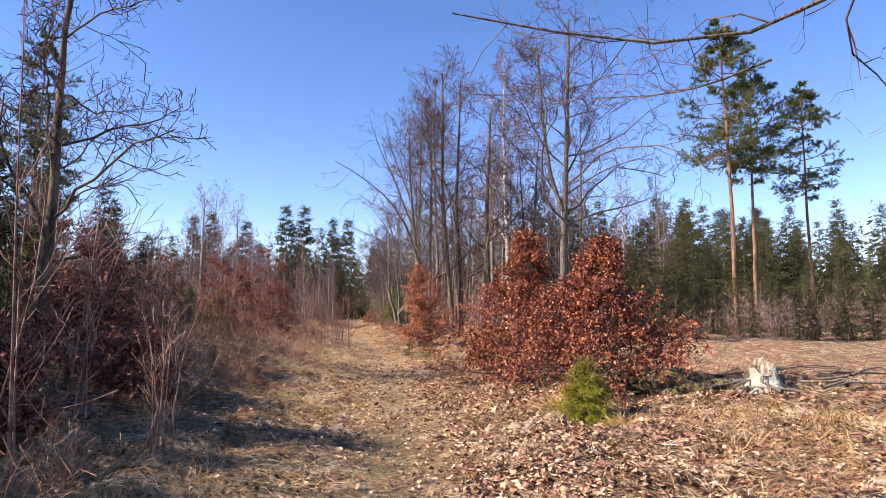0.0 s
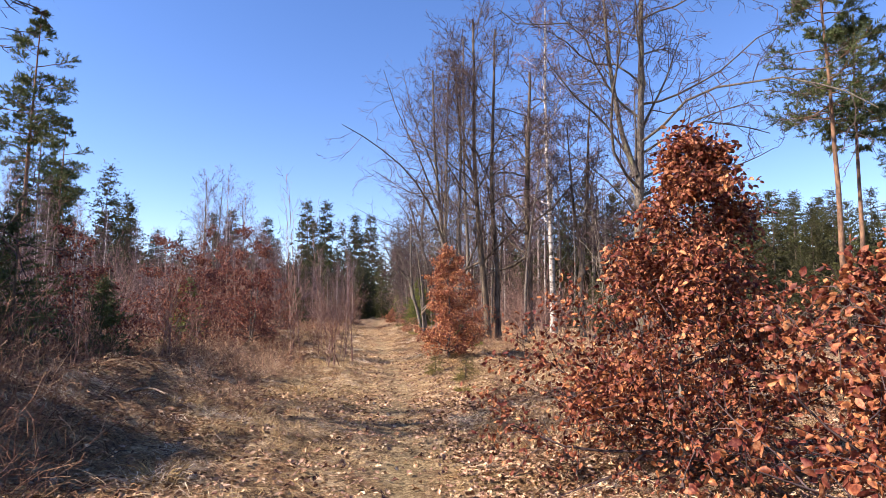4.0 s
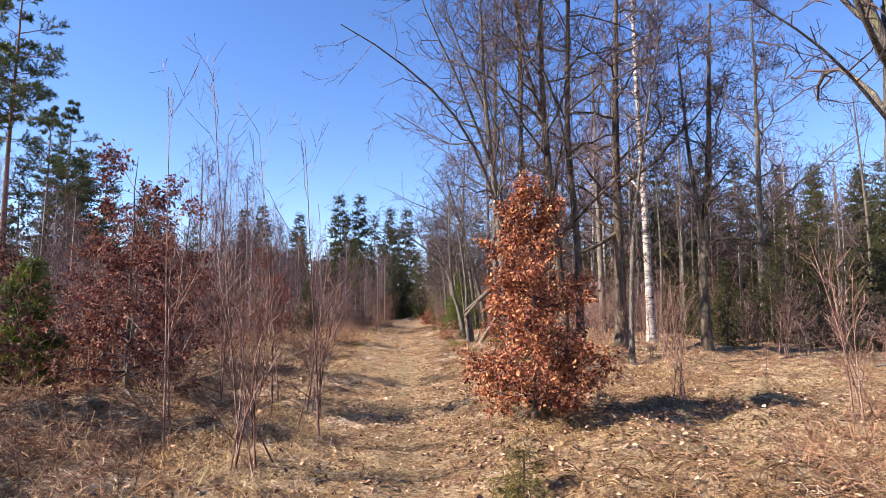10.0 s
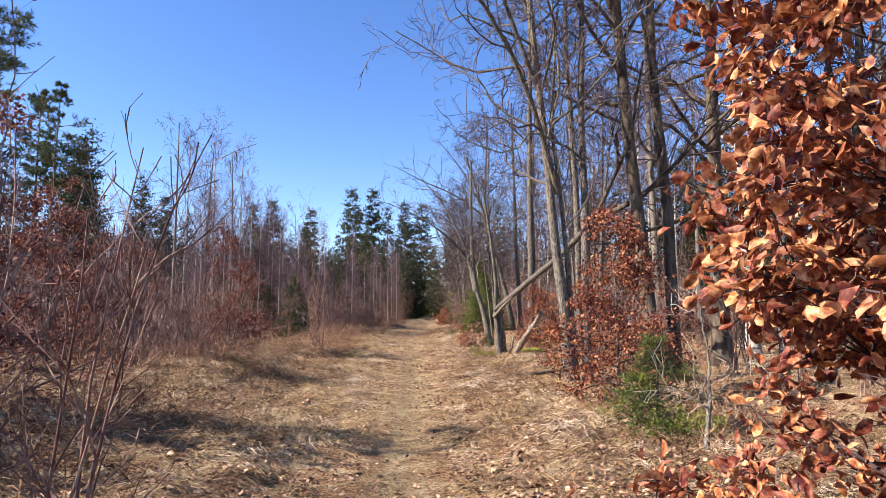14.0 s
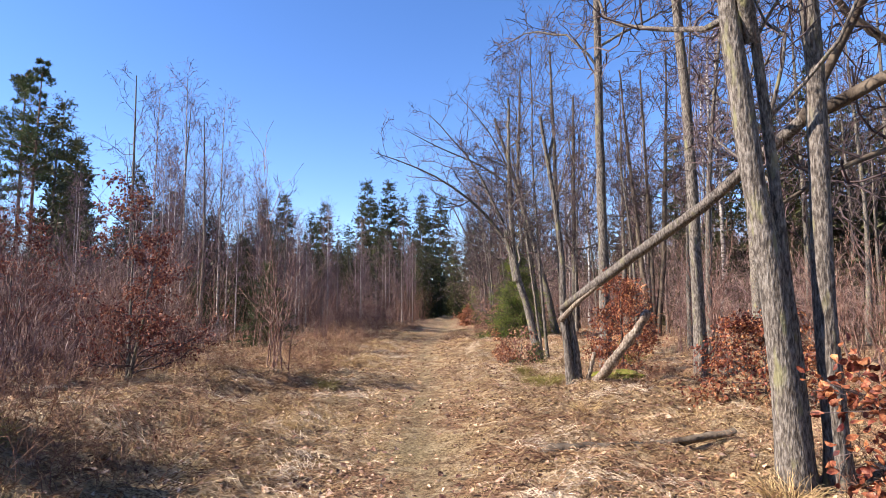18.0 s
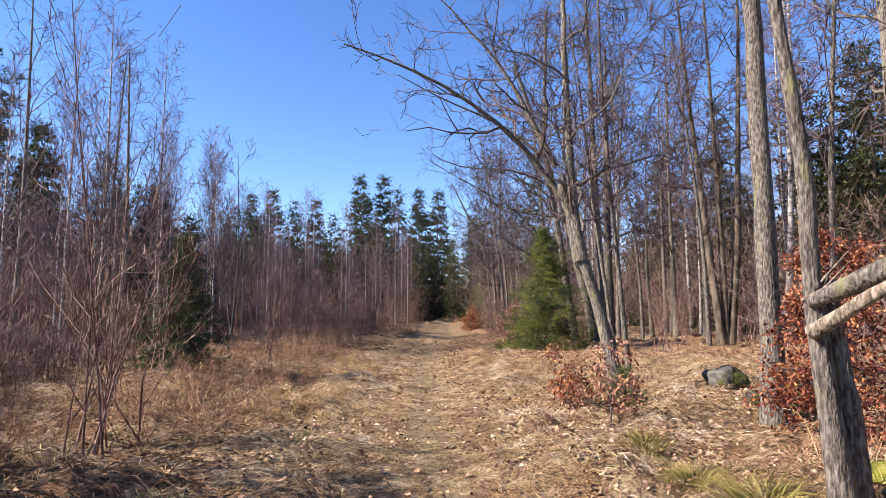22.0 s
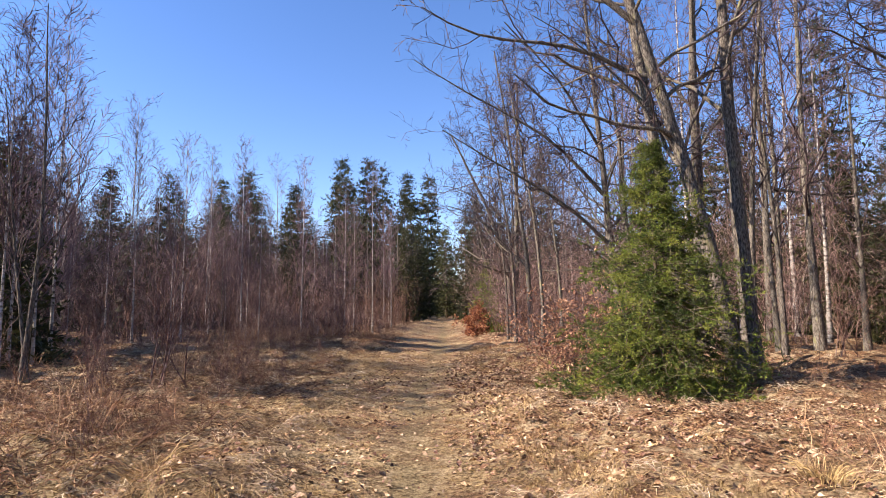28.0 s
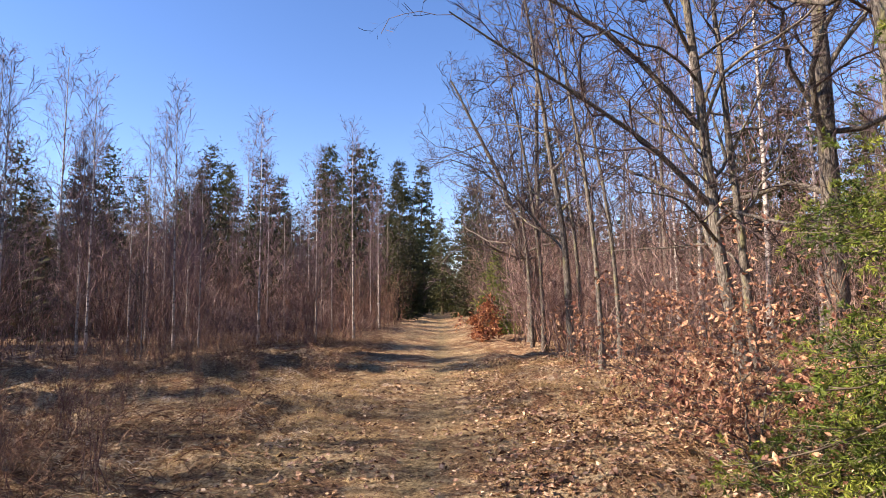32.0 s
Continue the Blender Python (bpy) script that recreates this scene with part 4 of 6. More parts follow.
bare_tree("bare_tree", "leafless tree leaning over the beech scrub", 4.3, 52.3, [(P3((0, 0, 0), (-0.35, 0, 2), (-0.6, 0, 5), (-0.9, 0, 9)), 0.11, 0.03), (P3((0.3, 0.3, 0), (0.1, 0.2, 3), (-0.2, 0.2, 8)), 0.08, 0.02)], 33, GREY, tw=0.0038, limbs=16, first=0.2, length=0.42, angle=60,
          extra=[(P3((-0.4, 0, 2.6), (-1.6, -0.5, 3.6), (-3.0, -0.9, 4.2), (-4.4, -1.2, 5.0)), 0.05), (P3((-0.5, 0, 3.8), (-1.8, -0.3, 5.2), (-3.4, -0.5, 5.9), (-5.0, -0.6, 6.9)), 0.05), (P3((-0.6, 0, 5.0), (-1.8, -1.0, 6.4), (-3.2, -1.7, 7.2)), 0.04), (P3((-0.3, 0, 2.0), (-1.2, -0.9, 2.6), (-2.3, -1.5, 2.6)), 0.03)])
bare_tree("tall_tree", "thick grey tree by the scrub", 6.6, 53.5, [(P3((0, 0, 0), (0, 0, 4), (0.1, 0, 12)), 0.2, 0.05)], 34, GREY, tw=0.0038, sub=7, limbs=15, first=0.22, length=0.42, angle=65)
bare_tree("bare_tree", "leafless tree with branches sweeping to the path", 2.6, 61.0, [(P3((0, 0, 0), (0.0, 0, 2.5), (-0.8, 0, 5), (-2.2, 0, 8)), 0.12, 0.03), (P3((0.2, 0.2, 0), (0.3, 0, 4), (0.4, 0, 10)), 0.12, 0.03)], 35, GREY, tw=0.0038, limbs=16, first=0.2, length=0.4, angle=60)
bare_tree("bare_tree", "leafless tree at the edge of the path", 2.6, 56.0, [(P3((0, 0, 0), (-0.1, 0, 2.5), (-0.6, 0, 6), (-1.0, 0, 9)), 0.09, 0.02)], 37, GREY, tw=0.0038, limbs=16, first=0.2, length=0.36, angle=58)

# ---- young beeches with withered leaves ----
beech("beech_sapling", "young beech full of withered copper leaves", 1.95, 9.1, 41, 2.45, 1.14, 0.047, 8, 54, 8, 5, 0.05, lean=(0.2, 0), close=True, fall=0.95, leaf_mat=REDBEECH)
beech("beech_sapling", "broad young beech full of withered orange leaves", 2.35, 7.0, 42, 1.95, 1.2, 0.047, 7, 50, 8, 5, 0.03, lean=(0.1, 0), close=True, fall=0.95, leaf_mat=REDBEECH)
beech("beech_sapling", "slender young beech with withered leaves beside the path", 1.62, 19.35, 43, 2.6, 0.78, 0.054, 8, 36, 7, 5, 0.04, close=True, fall=0.74)
beech("beech_sapling", "large young beech with layered withered leaves", 2.95, 26.05, 44, 2.5, 1.15, 0.055, 5, 30, 8, 5, 0.06, close=True, leaf_mat=REDBEECH)
beech("beech_sapling", "young beech behind the snapped tree", 3.5, 34.9, 45, 1.9, 0.72, 0.052, 7, 28, 6, 4, 0.05, leaf_mat=REDBEECH)
beech("beech_sapling", "low spreading beech scrub", 4.2, 31.3, 46, 0.95, 1.0, 0.052, 7, 24, 6, 4, 0.05, leaf_mat=REDBEECH)
beech("beech_sapling", "small beech with withered leaves beside the path", 1.52, 36.9, 47, 0.66, 0.26, 0.045, 5, 12, 5, 3, 0.06)
beech("beech_sapling", "small beech with sparse curled leaves in the grass", 1.75, 36.0, 48, 0.85, 0.45, 0.058, 3, 11, 4, 3, 0.12, close=True, leaf_mat=PALEBEECH)
beech("beech_sapling", "young beech by the straight tree", 4.3, 36.5, 49, 1.7, 0.6, 0.055, 5, 20, 5, 4, 0.15)
beech("beech_sapling", "low beech scrub with copper leaves", 2.8, 50.3, 50, 1.3, 1.9, 0.07, 2, 36, 8, 4, 0.04, stems=3, leaf_mat=PALEBEECH)
beech("beech_sapling", "low beech scrub with copper leaves", 2.0, 48.0, 51, 0.85, 1.3, 0.065, 2, 30, 7, 4, 0.04, stems=2, leaf_mat=PALEBEECH)
beech("beech_sapling", "beech scrub at the end of the lane", 1.35, 62.0, 52, 1.3, 0.9, 0.1, 3, 22, 6, 4, 0.04, stems=2)
# on the left
for i, (x, y, h, w) in enumerate([(-4.6, 18.5, 2.4, 1.2), (-4.3, 9.3, 1.8, 1.0), (-5.3, 16.0, 2.3, 1.1), (-3.9, 23.6, 3.3, 1.3), (-4.9, 23.1, 3.4, 1.3), (-4.7, 33.2, 3.4, 1.25), (-5.6, 27.5, 2.9, 1.2), (-8.4, 35.5, 3.2, 1.5), (-7.2, 30.5, 3.6, 1.2), (-8.8, 19.0, 2.2, 1.2), (-7.2, 13.5, 2.7, 1.4), (-3.2, 20.2, 2.9, 1.0), (-5.4, 11.6, 2.5, 1.4), (-3.4, 4.8, 0.8, 0.7), (-3.1, 6.9, 0.65, 0.6), (-3.9, 7.9, 1.1, 0.8)]):
    beech("beech_sapling", "young beech with dark withered leaves in the brush", x, y, 60 + i, h, w, 0.06, 6, 30, 6, 4, 0.05, stems=2, leaf_mat=DARKBEECH)

# ---- green conifers near the path ----
spruce("young_spruce", "dense young spruce beside the path", 2.88, 46.75, 71, 3.5, 1.62, 11, 28, 12, 3, 22, 0.04, 0.0062, power=0.78, ragged=0.3)
spruce("spruce_seedling", "small yellow-green spruce seedling", 1.7, 5.75, 72, 0.62, 0.45, 10, 11, 9, 2, 12, 0.035, 0.0035, YOUNG, 0.1)
spruce("spruce_seedling", "low green seedling beside the path", 1.35, 15.0, 73, 0.35, 0.35, 5, 6, 6, 2, 10, 0.035, 0.003, mat_=GREENGRASS)
spruce("spruce_seedling", "low green seedling beside the path", 1.05, 17.0, 74, 0.35, 0.35, 5, 6, 6, 2, 10, 0.035, 0.003, mat_=GREENGRASS)
spruce("young_spruce", "young dark spruce in the brush", -8.6, 16.2, 75, 2.9, 1.2, 8, 20, 7, 0, 16, 0.07, 0.013)
spruce("young_spruce", "young green pine in the brush", -5.0, 21.1, 76, 1.75, 0.7, 8, 16, 8, 0, 22, 0.1, 0.012)
spruce("young_spruce", "small spruce in the birch thicket", -4.7, 40.1, 77, 2.3, 0.95, 8, 18, 8, 0, 18, 0.07, 0.013, PINENEEDLE)
spruce("young_spruce", "small spruce beyond the edge of the lane", 2.2, 66.0, 78, 3.2, 1.4, 8, 18, 7, 0, 16, 0.09, 0.018)
spruce("young_spruce", "young spruce among bare trees", 14.5, 28.5, 79, 6.0, 2.6, 8, 20, 8, 0, 14, 0.14, 0.03, FARNEEDLE)
spruce("young_spruce", "young spruce among bare trees", 19.0, 31.5, 80, 7.0, 2.9, 8, 20, 8, 0, 14, 0.15, 0.034, FARNEEDLE)

spruce("spruce_seedling", "low sprawling spruce with bare dead twigs", 2.7, 24.0, 87, 0.85, 0.75, 8, 10, 8, 2, 12, 0.04, 0.005)
bare_tree("dead_sapling", "dead grey spruce sapling with bare tangled twigs", 2.8, 23.2, [(P3((0, 0, 0), (0.03, 0, 0.7), (0, 0.05, 1.3)), 0.022, 0.006)], 99, GREY, PALE, limbs=26, sub=6, fine=4, hair=0, first=0.08, length=0.5, angle=72, up=0.3, wig=0.22, tw=0.0022, category="sapling")
for i, (x, y, h, w) in enumerate([(-5.0, 13.7, 2.3, 0.85), (-6.3, 15.6, 2.0, 0.8), (-6.6, 11.4, 1.7, 0.8), (-4.6, 15.4, 1.4, 0.6), (-7.6, 17.6, 2.4, 0.9)]):
    spruce("juniper", "loose dark green juniper in the brush", x, y, 170 + i, h, w, 6, 14, 7, 0, 14, 0.07, 0.011, PINENEEDLE, 0.05, 0.1, ragged=0.4, category="shrub", group="junipers by the start")
spruce("spruce_seedling", "small green spruce seedling under the leaning tree", 2.2, 37.1, 180, 0.45, 0.4, 7, 8, 6, 2, 10, 0.035, 0.0035)
spruce("spruce_seedling", "small green spruce seedling by the straight tree", 3.95, 36.4, 181, 0.5, 0.4, 7, 8, 6, 2, 10, 0.035, 0.0035, YOUNG)
spruce("spruce_seedling", "small dark spruce seedling by the leaning tree", 1.75, 37.4, 182, 0.35, 0.35, 7, 8, 6, 2, 10, 0.035, 0.0035)
# Spruces added beside the start, out of view, to shade its left side.
shade = spruce("young_spruce", "dense young spruce added to shade the path", -8.3, 4.2, 88, 5.2, 2.0, 8, 20, 5, 0, 8, 0.2, 0.05, FARNEEDLE, 0.04, light=True, group="shading spruces")
# The last four cast shade across the path by the clearing.
for x, y, s in [(-9.3, 7.2, 1.0), (-7.7, 3.4, 0.85), (-7.3, 4.8, 0.85), (-7.9, 1.2, 0.9), (-8.2, 9.0, 0.85), (-8.0, 2.6, 0.85), (-8.2, 5.6, 0.9), (-8.0, 6.6, 0.85), (-8.4, 8.1, 0.95), (-8.0, 10.2, 0.85), (-9.2, 12.8, 1.0), (-9.0, 13.9, 0.95), (-9.4, 15.0, 1.0), (-12.5, 17.5, 1.0), (-9.8, 47.4, 0.5), (-9.2, 50.6, 0.85), (-7.9, 48.4, 0.42), (-11.4, 52.6, 1.1)]:
    placed(shade, x, y, x * 50, s)
# ---- tall pines and far conifers ----
pa = pine("pine_tree", "tall pine with orange bark and a high crown", 17.6, 25.7, 81, 15.8, 0.56, 1.9, 52, 14, 30, 0.2, 0.017, 0.13, "tall pines")
pb = pine("pine_tree", "tall pine with a broken crown", 19.8, 27.2, 82, 13.8, 0.58, 1.9, 52, 14, 30, 0.2, 0.017, 0.115, "tall pines")
pc = pine("pine_tree", "tall slender pine above the birch thicket", -26.0, 51.5, 83, 24.0, 0.5, 2.5, 56, 14, 22, 0.3, 0.03, 0.24, "tall pines")
pd = spruce("pine_tree", "tall far pine above the lane", -13.6, 124.0, 84, 22.5, 3.7, 5, 17, 8, 0, 13, 0.62, 0.13, FARNEEDLE, 0.18, -0.1, 0.26, group="far pines", ragged=0.45, bark=PINEBARK, light=True, power=0.7)
for x, y, turn, size, src in [(24.2, 28.4, 50, 0.88, pa), (-33, 55, 90, 1.0, pc), (-33, 70, 20, 0.9, pc), (-38, 75, 120, 0.95, pc),
                              (-10.6, 125.0, 140, 1.0, pd), (-4.2, 120.0, 60, 0.86, pd), (-1.5, 125.0, 200, 0.9, pd), (-23.8, 134.5, 200, 0.92, pd), (-29.5, 129.5, 30, 0.95, pd), (-33, 128, 80, 0.9, pd), (-45.2, 94.5, 10, 0.97, pd), (-42, 88.5, 280, 0.9, pd), (-46.5, 121, 250, 0.92, pd), (-55, 110, 250, 0.95, pd), (-63, 118, 20, 0.95, pd), (44, 80, 20, 0.8, pd), (52, 86, 90, 0.85, pd)]:
    placed(src, x, y, turn, size)
sa = spruce("spruce_tree", "dark spruce in the woods", 8.0, 84.0, 85, 13.0, 3.0, 6, 24, 4, 0, 6, 0.45, 0.09, FARNEEDLE, 0.05, light=True, group="woodland spruces")
sb = spruce("spruce_tree", "dark ragged spruce in the woods", -5.0, 92.0, 86, 14.0, 2.9, 5, 26, 4, 0, 6, 0.46, 0.09, FARNEEDLE, 0.1, light=True, group="woodland spruces", ragged=0.4)
sc = spruce("spruce_tree", "dark spruce at the edge of the clearing", 20.0, 45.5, 89, 9.0, 2.1, 6, 24, 5, 0, 13, 0.2, 0.034, FARNEEDLE, 0.04, light=True, group="woodland spruces", ragged=0.3)
rng = np.random.default_rng(5)
for i in range(34):
    x, y = (rng.uniform(18, 75), rng.uniform(62, 125)) if i < 20 else (-rng.uniform(9, 80), rng.uniform(82, 135))
    placed(sa if i % 2 else sb, x, y, rng.uniform(0, 360), rng.uniform(0.55, 0.95) * (1 if i < 20 else 1.05))
for x, y, s in [(14.5, 50, 0.5), (17, 53, 0.55), (19.5, 50, 0.5), (22, 55, 0.62), (25, 52, 0.6), (28, 57, 0.7), (31, 54, 0.7), (34, 60, 1.05), (38, 57, 0.95), (41, 64, 1.1), (45, 60, 1.0), (36, 50, 0.8), (30, 47, 0.5), (50, 66, 1.1), (24, 61, 0.7), (15, 60, 0.6), (12, 66, 0.6), (-23.5, 58.5, 0.98), (-28.5, 60, 0.8), (-27, 66, 0.8), (-36, 68, 1.1), (-31, 82, 1.2), (-40, 100, 1.25), (3.0, 88, 0.8), (-3.5, 98, 0.95), (4.2, 97, 0.9), (-2.2, 112, 0.9), (0.8, 118, 0.9), (3.4, 110, 1), (-6.8, 106, 0.9), (6.5, 104, 1), (-3.6, 86, 0.62), (5.2, 76, 0.6), (-2.4, 81, 0.5), (3.0, 80, 0.45), (-1.9, 91, 0.55), (2.7, 90, 0.55), (0.9, 103, 0.7), (-0.9, 99, 0.6), (21, 43, 0.5), (26, 44, 0.6), (13, 55, 0.5), (18.5, 57, 0.6), (33, 46, 0.7), (18, 40, 0.5), (21, 42, 0.62), (23.5, 40, 0.6), (25.5, 43, 0.72), (27.5, 39.5, 0.6), (29, 43, 0.75), (30.5, 40, 0.65), (32.5, 43.5, 0.78), (34, 40.5, 0.66), (36, 44, 0.8), (38, 41, 0.7), (40.5, 44, 0.85), (43, 41, 0.75), (46, 45, 0.85), (49, 42, 0.8), (53, 47, 0.9), (15.5, 43, 0.4), (57, 44, 0.9), (13.5, 31.5, 0.22), (16, 33, 0.26), (18.5, 31, 0.24), (21.5, 33.5, 0.3), (24, 31.5, 0.28), (26.5, 34, 0.33), (29.5, 32.5, 0.32), (32, 35, 0.36), (35, 33, 0.36), (38, 36, 0.4), (15, 36.5, 0.28), (20, 37, 0.34), (28, 37.5, 0.38), (11.5, 36, 0.2), (-17, 68, 0.5), (-24, 72, 0.7), (-16, 80, 0.6), (-29, 76, 0.8), (-21, 86, 0.8), (-10, 84, 0.55), (-34, 64, 0.7), (-40, 66, 0.9), (-45, 72, 1.0)]:
    placed(sc if x > 8 and y < 70 else (sa if int(x * 7) % 2 else sb), x, y, x * 40, s * (1.44 if x > 8 and y < 70 else 1.0))

for i in range(100):                      # young spruces and junipers past the clearing
    x, y = (rng.uniform(10, 42), rng.uniform(30, 47)) if i < 70 else (rng.uniform(13.5, 33), rng.uniform(22.5, 30))
    placed(sc, x + (y - 30) * 0.15, y, rng.uniform(0, 360), rng.uniform(0.22, 0.42))
for i in range(95):                       # the closed wood behind them
    y = rng.uniform(48, 76)
    placed(sc if i % 3 else sa, rng.uniform(13, 30 + y * 0.75), y, rng.uniform(0, 360), rng.uniform(0.85, 1.35) * (0.7 if i % 3 == 0 else 1))

for i in range(56):                       # conifers rising behind the left thicket
    y = rng.uniform(66, 116)
    placed(sb if i % 3 else sa, -7 - rng.uniform(0, 1) * (y * 0.62), y, rng.uniform(0, 360), rng.uniform(0.6, 1.0) * (0.65 + 0.4 * (y - 66) / 50))

# ---- woodland of bare trees, copied ----
wood = [bare_tree("birch_tree", "slim birch in the far woods", 12.0, 62.0, [(P3((0, 0, 0), (0.1, 0, 4), (0, 0, 12)), 0.08, 0.012)], 91, BIRCH, TWIGP, 26, 6, 4, 1, 0.28, 0.24, 38, up=0.6, wig=0.13, hang=0.3, group="woodland birches", sides=6, light=True, tw=0.005),
        bare_tree("birch_tree", "slender young birch in the thicket", -9.0, 52.0, [(P3((0, 0, 0), (0.05, 0, 3), (0.1, 0, 8)), 0.042, 0.007)], 92, BIRCH, TWIGP, 22, 6, 4, 1, 0.18, 0.27, 32, up=0.7, wig=0.13, group="woodland birches", sides=5, light=True, tw=0.0042),
        bare_tree("bare_tree", "leafless tree in the woods", 10.0, 56.0, [(P3((0, 0, 0), (0.2, 0, 4), (-0.1, 0, 11)), 0.11, 0.02)], 93, GREY, TWIG, 14, 6, 3, 1, 0.25, 0.34, 48, group="woodland trees", sides=6, light=True, tw=0.0055),
        bare_tree("bare_tree", "young grey leafless tree in the thicket", -6.5, 47.5, [(P3((0, 0, 0), (0.2, 0, 2.5), (0.1, 0, 6)), 0.045, 0.008), (P3((0.1, 0, 0), (-0.2, 0, 2), (-0.5, 0, 4.6)), 0.035, 0.008)], 94, GREY, TWIG, 12, 5, 3, 1, 0.15, 0.34, 34, up=0.8, wig=0.12, group="woodland trees", sides=5, light=True, tw=0.0042)]
rng = np.random.default_rng(6)
for i in range(150):                      # right-hand wood
    y = rng.uniform(38, 98)
    x = rng.uniform(max(3.5, 9.5 - max(y - 46, 0) * 0.25), 16 + (y - 30) * 0.6)
    placed(wood[0] if i % 5 < 2 else wood[2], x, y, rng.uniform(0, 360), rng.uniform(0.6, 1.15))
for i in range(190):                      # left thicket
    y = rng.uniform(34, 104)
    off = rng.uniform(0, 1) ** 0.9 * (9 + (y - 25) * 0.5)
    placed(wood[(1, 3, 1, 0)[i % 4]], float(left_edge(y)) - 1.2 - off, y, rng.uniform(0, 360), rng.uniform(0.6, 1.05) * (0.7 if i % 4 == 3 else 1) * (0.5 + 0.5 * float(step(1, 11, off))))
for i, (x, y, s) in enumerate([(-8.5, 47.0, 0.85), (-7.7, 45.9, 0.75), (-9.4, 48.4, 0.9), (-8.9, 45.4, 0.8), (-7.3, 48.1, 0.7), (-10.0, 46.4, 0.9), (-8.0, 49.3, 0.8), (-9.9, 44.6, 0.85), (-10.8, 48.0, 0.95), (-8.3, 50.4, 0.8)]):   # birches in a group
    placed(wood[(1, 3)[i % 3 == 2]], x, y, i * 77, s)
for i, (x, y, s) in enumerate([(-9.2, 46.2, 0.8), (-10.6, 47.6, 0.9), (-11.4, 45.2, 0.9), (-9.8, 49.6, 0.85), (-11.8, 50.4, 0.95), (-12.3, 48.6, 0.9)]):   # taller ones added behind them to cast branch shadows on the path
    placed(wood[(2, 0)[i % 2]], x, y, i * 53, s)
for i in range(26):                       # along the lane further on
    y = rng.uniform(58, 112)
    x = track(y) + rng.choice([-1, 1]) * rng.uniform(2.2, 4.5)
    placed(wood[(2, 3)[i % 2]], float(x), y, rng.uniform(0, 360), rng.uniform(0.5, 0.9))

for i in range(26):                       # pale birch poles along the edge of the thicket
    y = rng.uniform(36, 84)
    placed(wood[1], float(left_edge(y)) - rng.uniform(0.3, 5.5), y, rng.uniform(0, 360), rng.uniform(0.5, 0.85))
for x, y, s in [(-15.2, 67.4, 0.95), (-17.5, 66.0, 0.9), (-18.6, 68.5, 1.0), (-13.2, 72.0, 0.85), (-11.0, 78.0, 0.9)]:
    placed(wood[0], x, y, x * 30, s)

slim = bare_tree("slender_tree", "slender grey leafless tree arching over the lane", 2.4, 58.0, [(P3((0, 0, 0), (0.0, 0, 2), (-0.35, 0, 5), (-0.9, 0, 8)), 0.06, 0.015)], 95, GREY, TWIG, 12, 5, 5, 2, 0.25, 0.3, 42, group="slender trees", sides=8, light=True)
for x, y, turn, s in [(7.4, 46.4, 30, 1.1), (6.9, 50.5, 20, 1.0), (3.3, 55.0, -30, 0.9), (5.8, 49.6, 100, 1.1), (2.5, 53.5, 0, 0.9), (3.2, 57.5, -30, 1.0), (2.2, 58.5, 20, 0.8), (5.2, 26.0, 150, 1.0), (5.6, 36.0, 200, 1.2), (6.8, 40.0, 90, 1.2), (2.4, 68, 0, 0.9), (2.6, 73, 30, 1.0)]:
    placed(slim, x, y, turn, s)

def far_woods():
    """Closed woods beyond the last trees that can be told apart."""
    rng = np.random.default_rng(12)
    n = 2700
    x = rng.uniform(-150, 170, n)
    y = np.where(np.abs(x) < 60, rng.uniform(128, 190, n), rng.uniform(60, 180, n))
    near = rng.uniform(0, 1, n) < 0.74                     # young spruces in the woods on both sides
    side = np.where(rng.uniform(0, 1, n) < 0.62, 1, -1)
    x = np.where(near, side * rng.uniform(4.5, 62, n), x)
    y = np.where(near, np.where(side > 0, rng.uniform(54, 112, n), rng.uniform(64, 122, n)), y)
    x = np.where(near & (side < 0) & (y < 84), x - 7, np.where(near & (side > 0) & (y < 80), x + 12, x))
    h = np.where(near, rng.uniform(3, 8, n) * (0.75 + 0.75 * step(65, 105, y)), rng.uniform(11, 20, n))
    per = 100
    s = np.clip(rng.uniform(0, 1, (n, per)) ** 1.2, 0.03, 1)
    az = rng.uniform(0, 6.283, (n, per))
    r = (1.04 - s) * (h * 0.19)[:, None] * rng.uniform(0.5, 1.15, (n, per))
    base = np.stack([x, y, height(x, y)], -1)[:, None] + np.stack([0 * s, 0 * s, s * h[:, None]], -1)
    out = np.stack([np.cos(az), np.sin(az), -0.25 - 0.3 * rng.uniform(0, 1, (n, per))], -1)
    side = np.stack([-np.sin(az), np.cos(az), 0 * az], -1) * (0.10 + 0.22 * r)[..., None]
    tip = base + out * r[..., None]
    V = np.stack([base, tip - side - [0, 0, 0.1], tip + out * 0.25 * r[..., None], tip + side], 2).reshape(-1, 3)
    k = np.arange(n * per)[:, None] * 4
    return tagged(part("far_woods", mesh_of("far_woods", V, None, np.concatenate([k + [0, 1, 2], k + [0, 2, 3]]), False), FARNEEDLE), "dark conifer woods in the distance", "woods", kind="stuff")
far_woods()

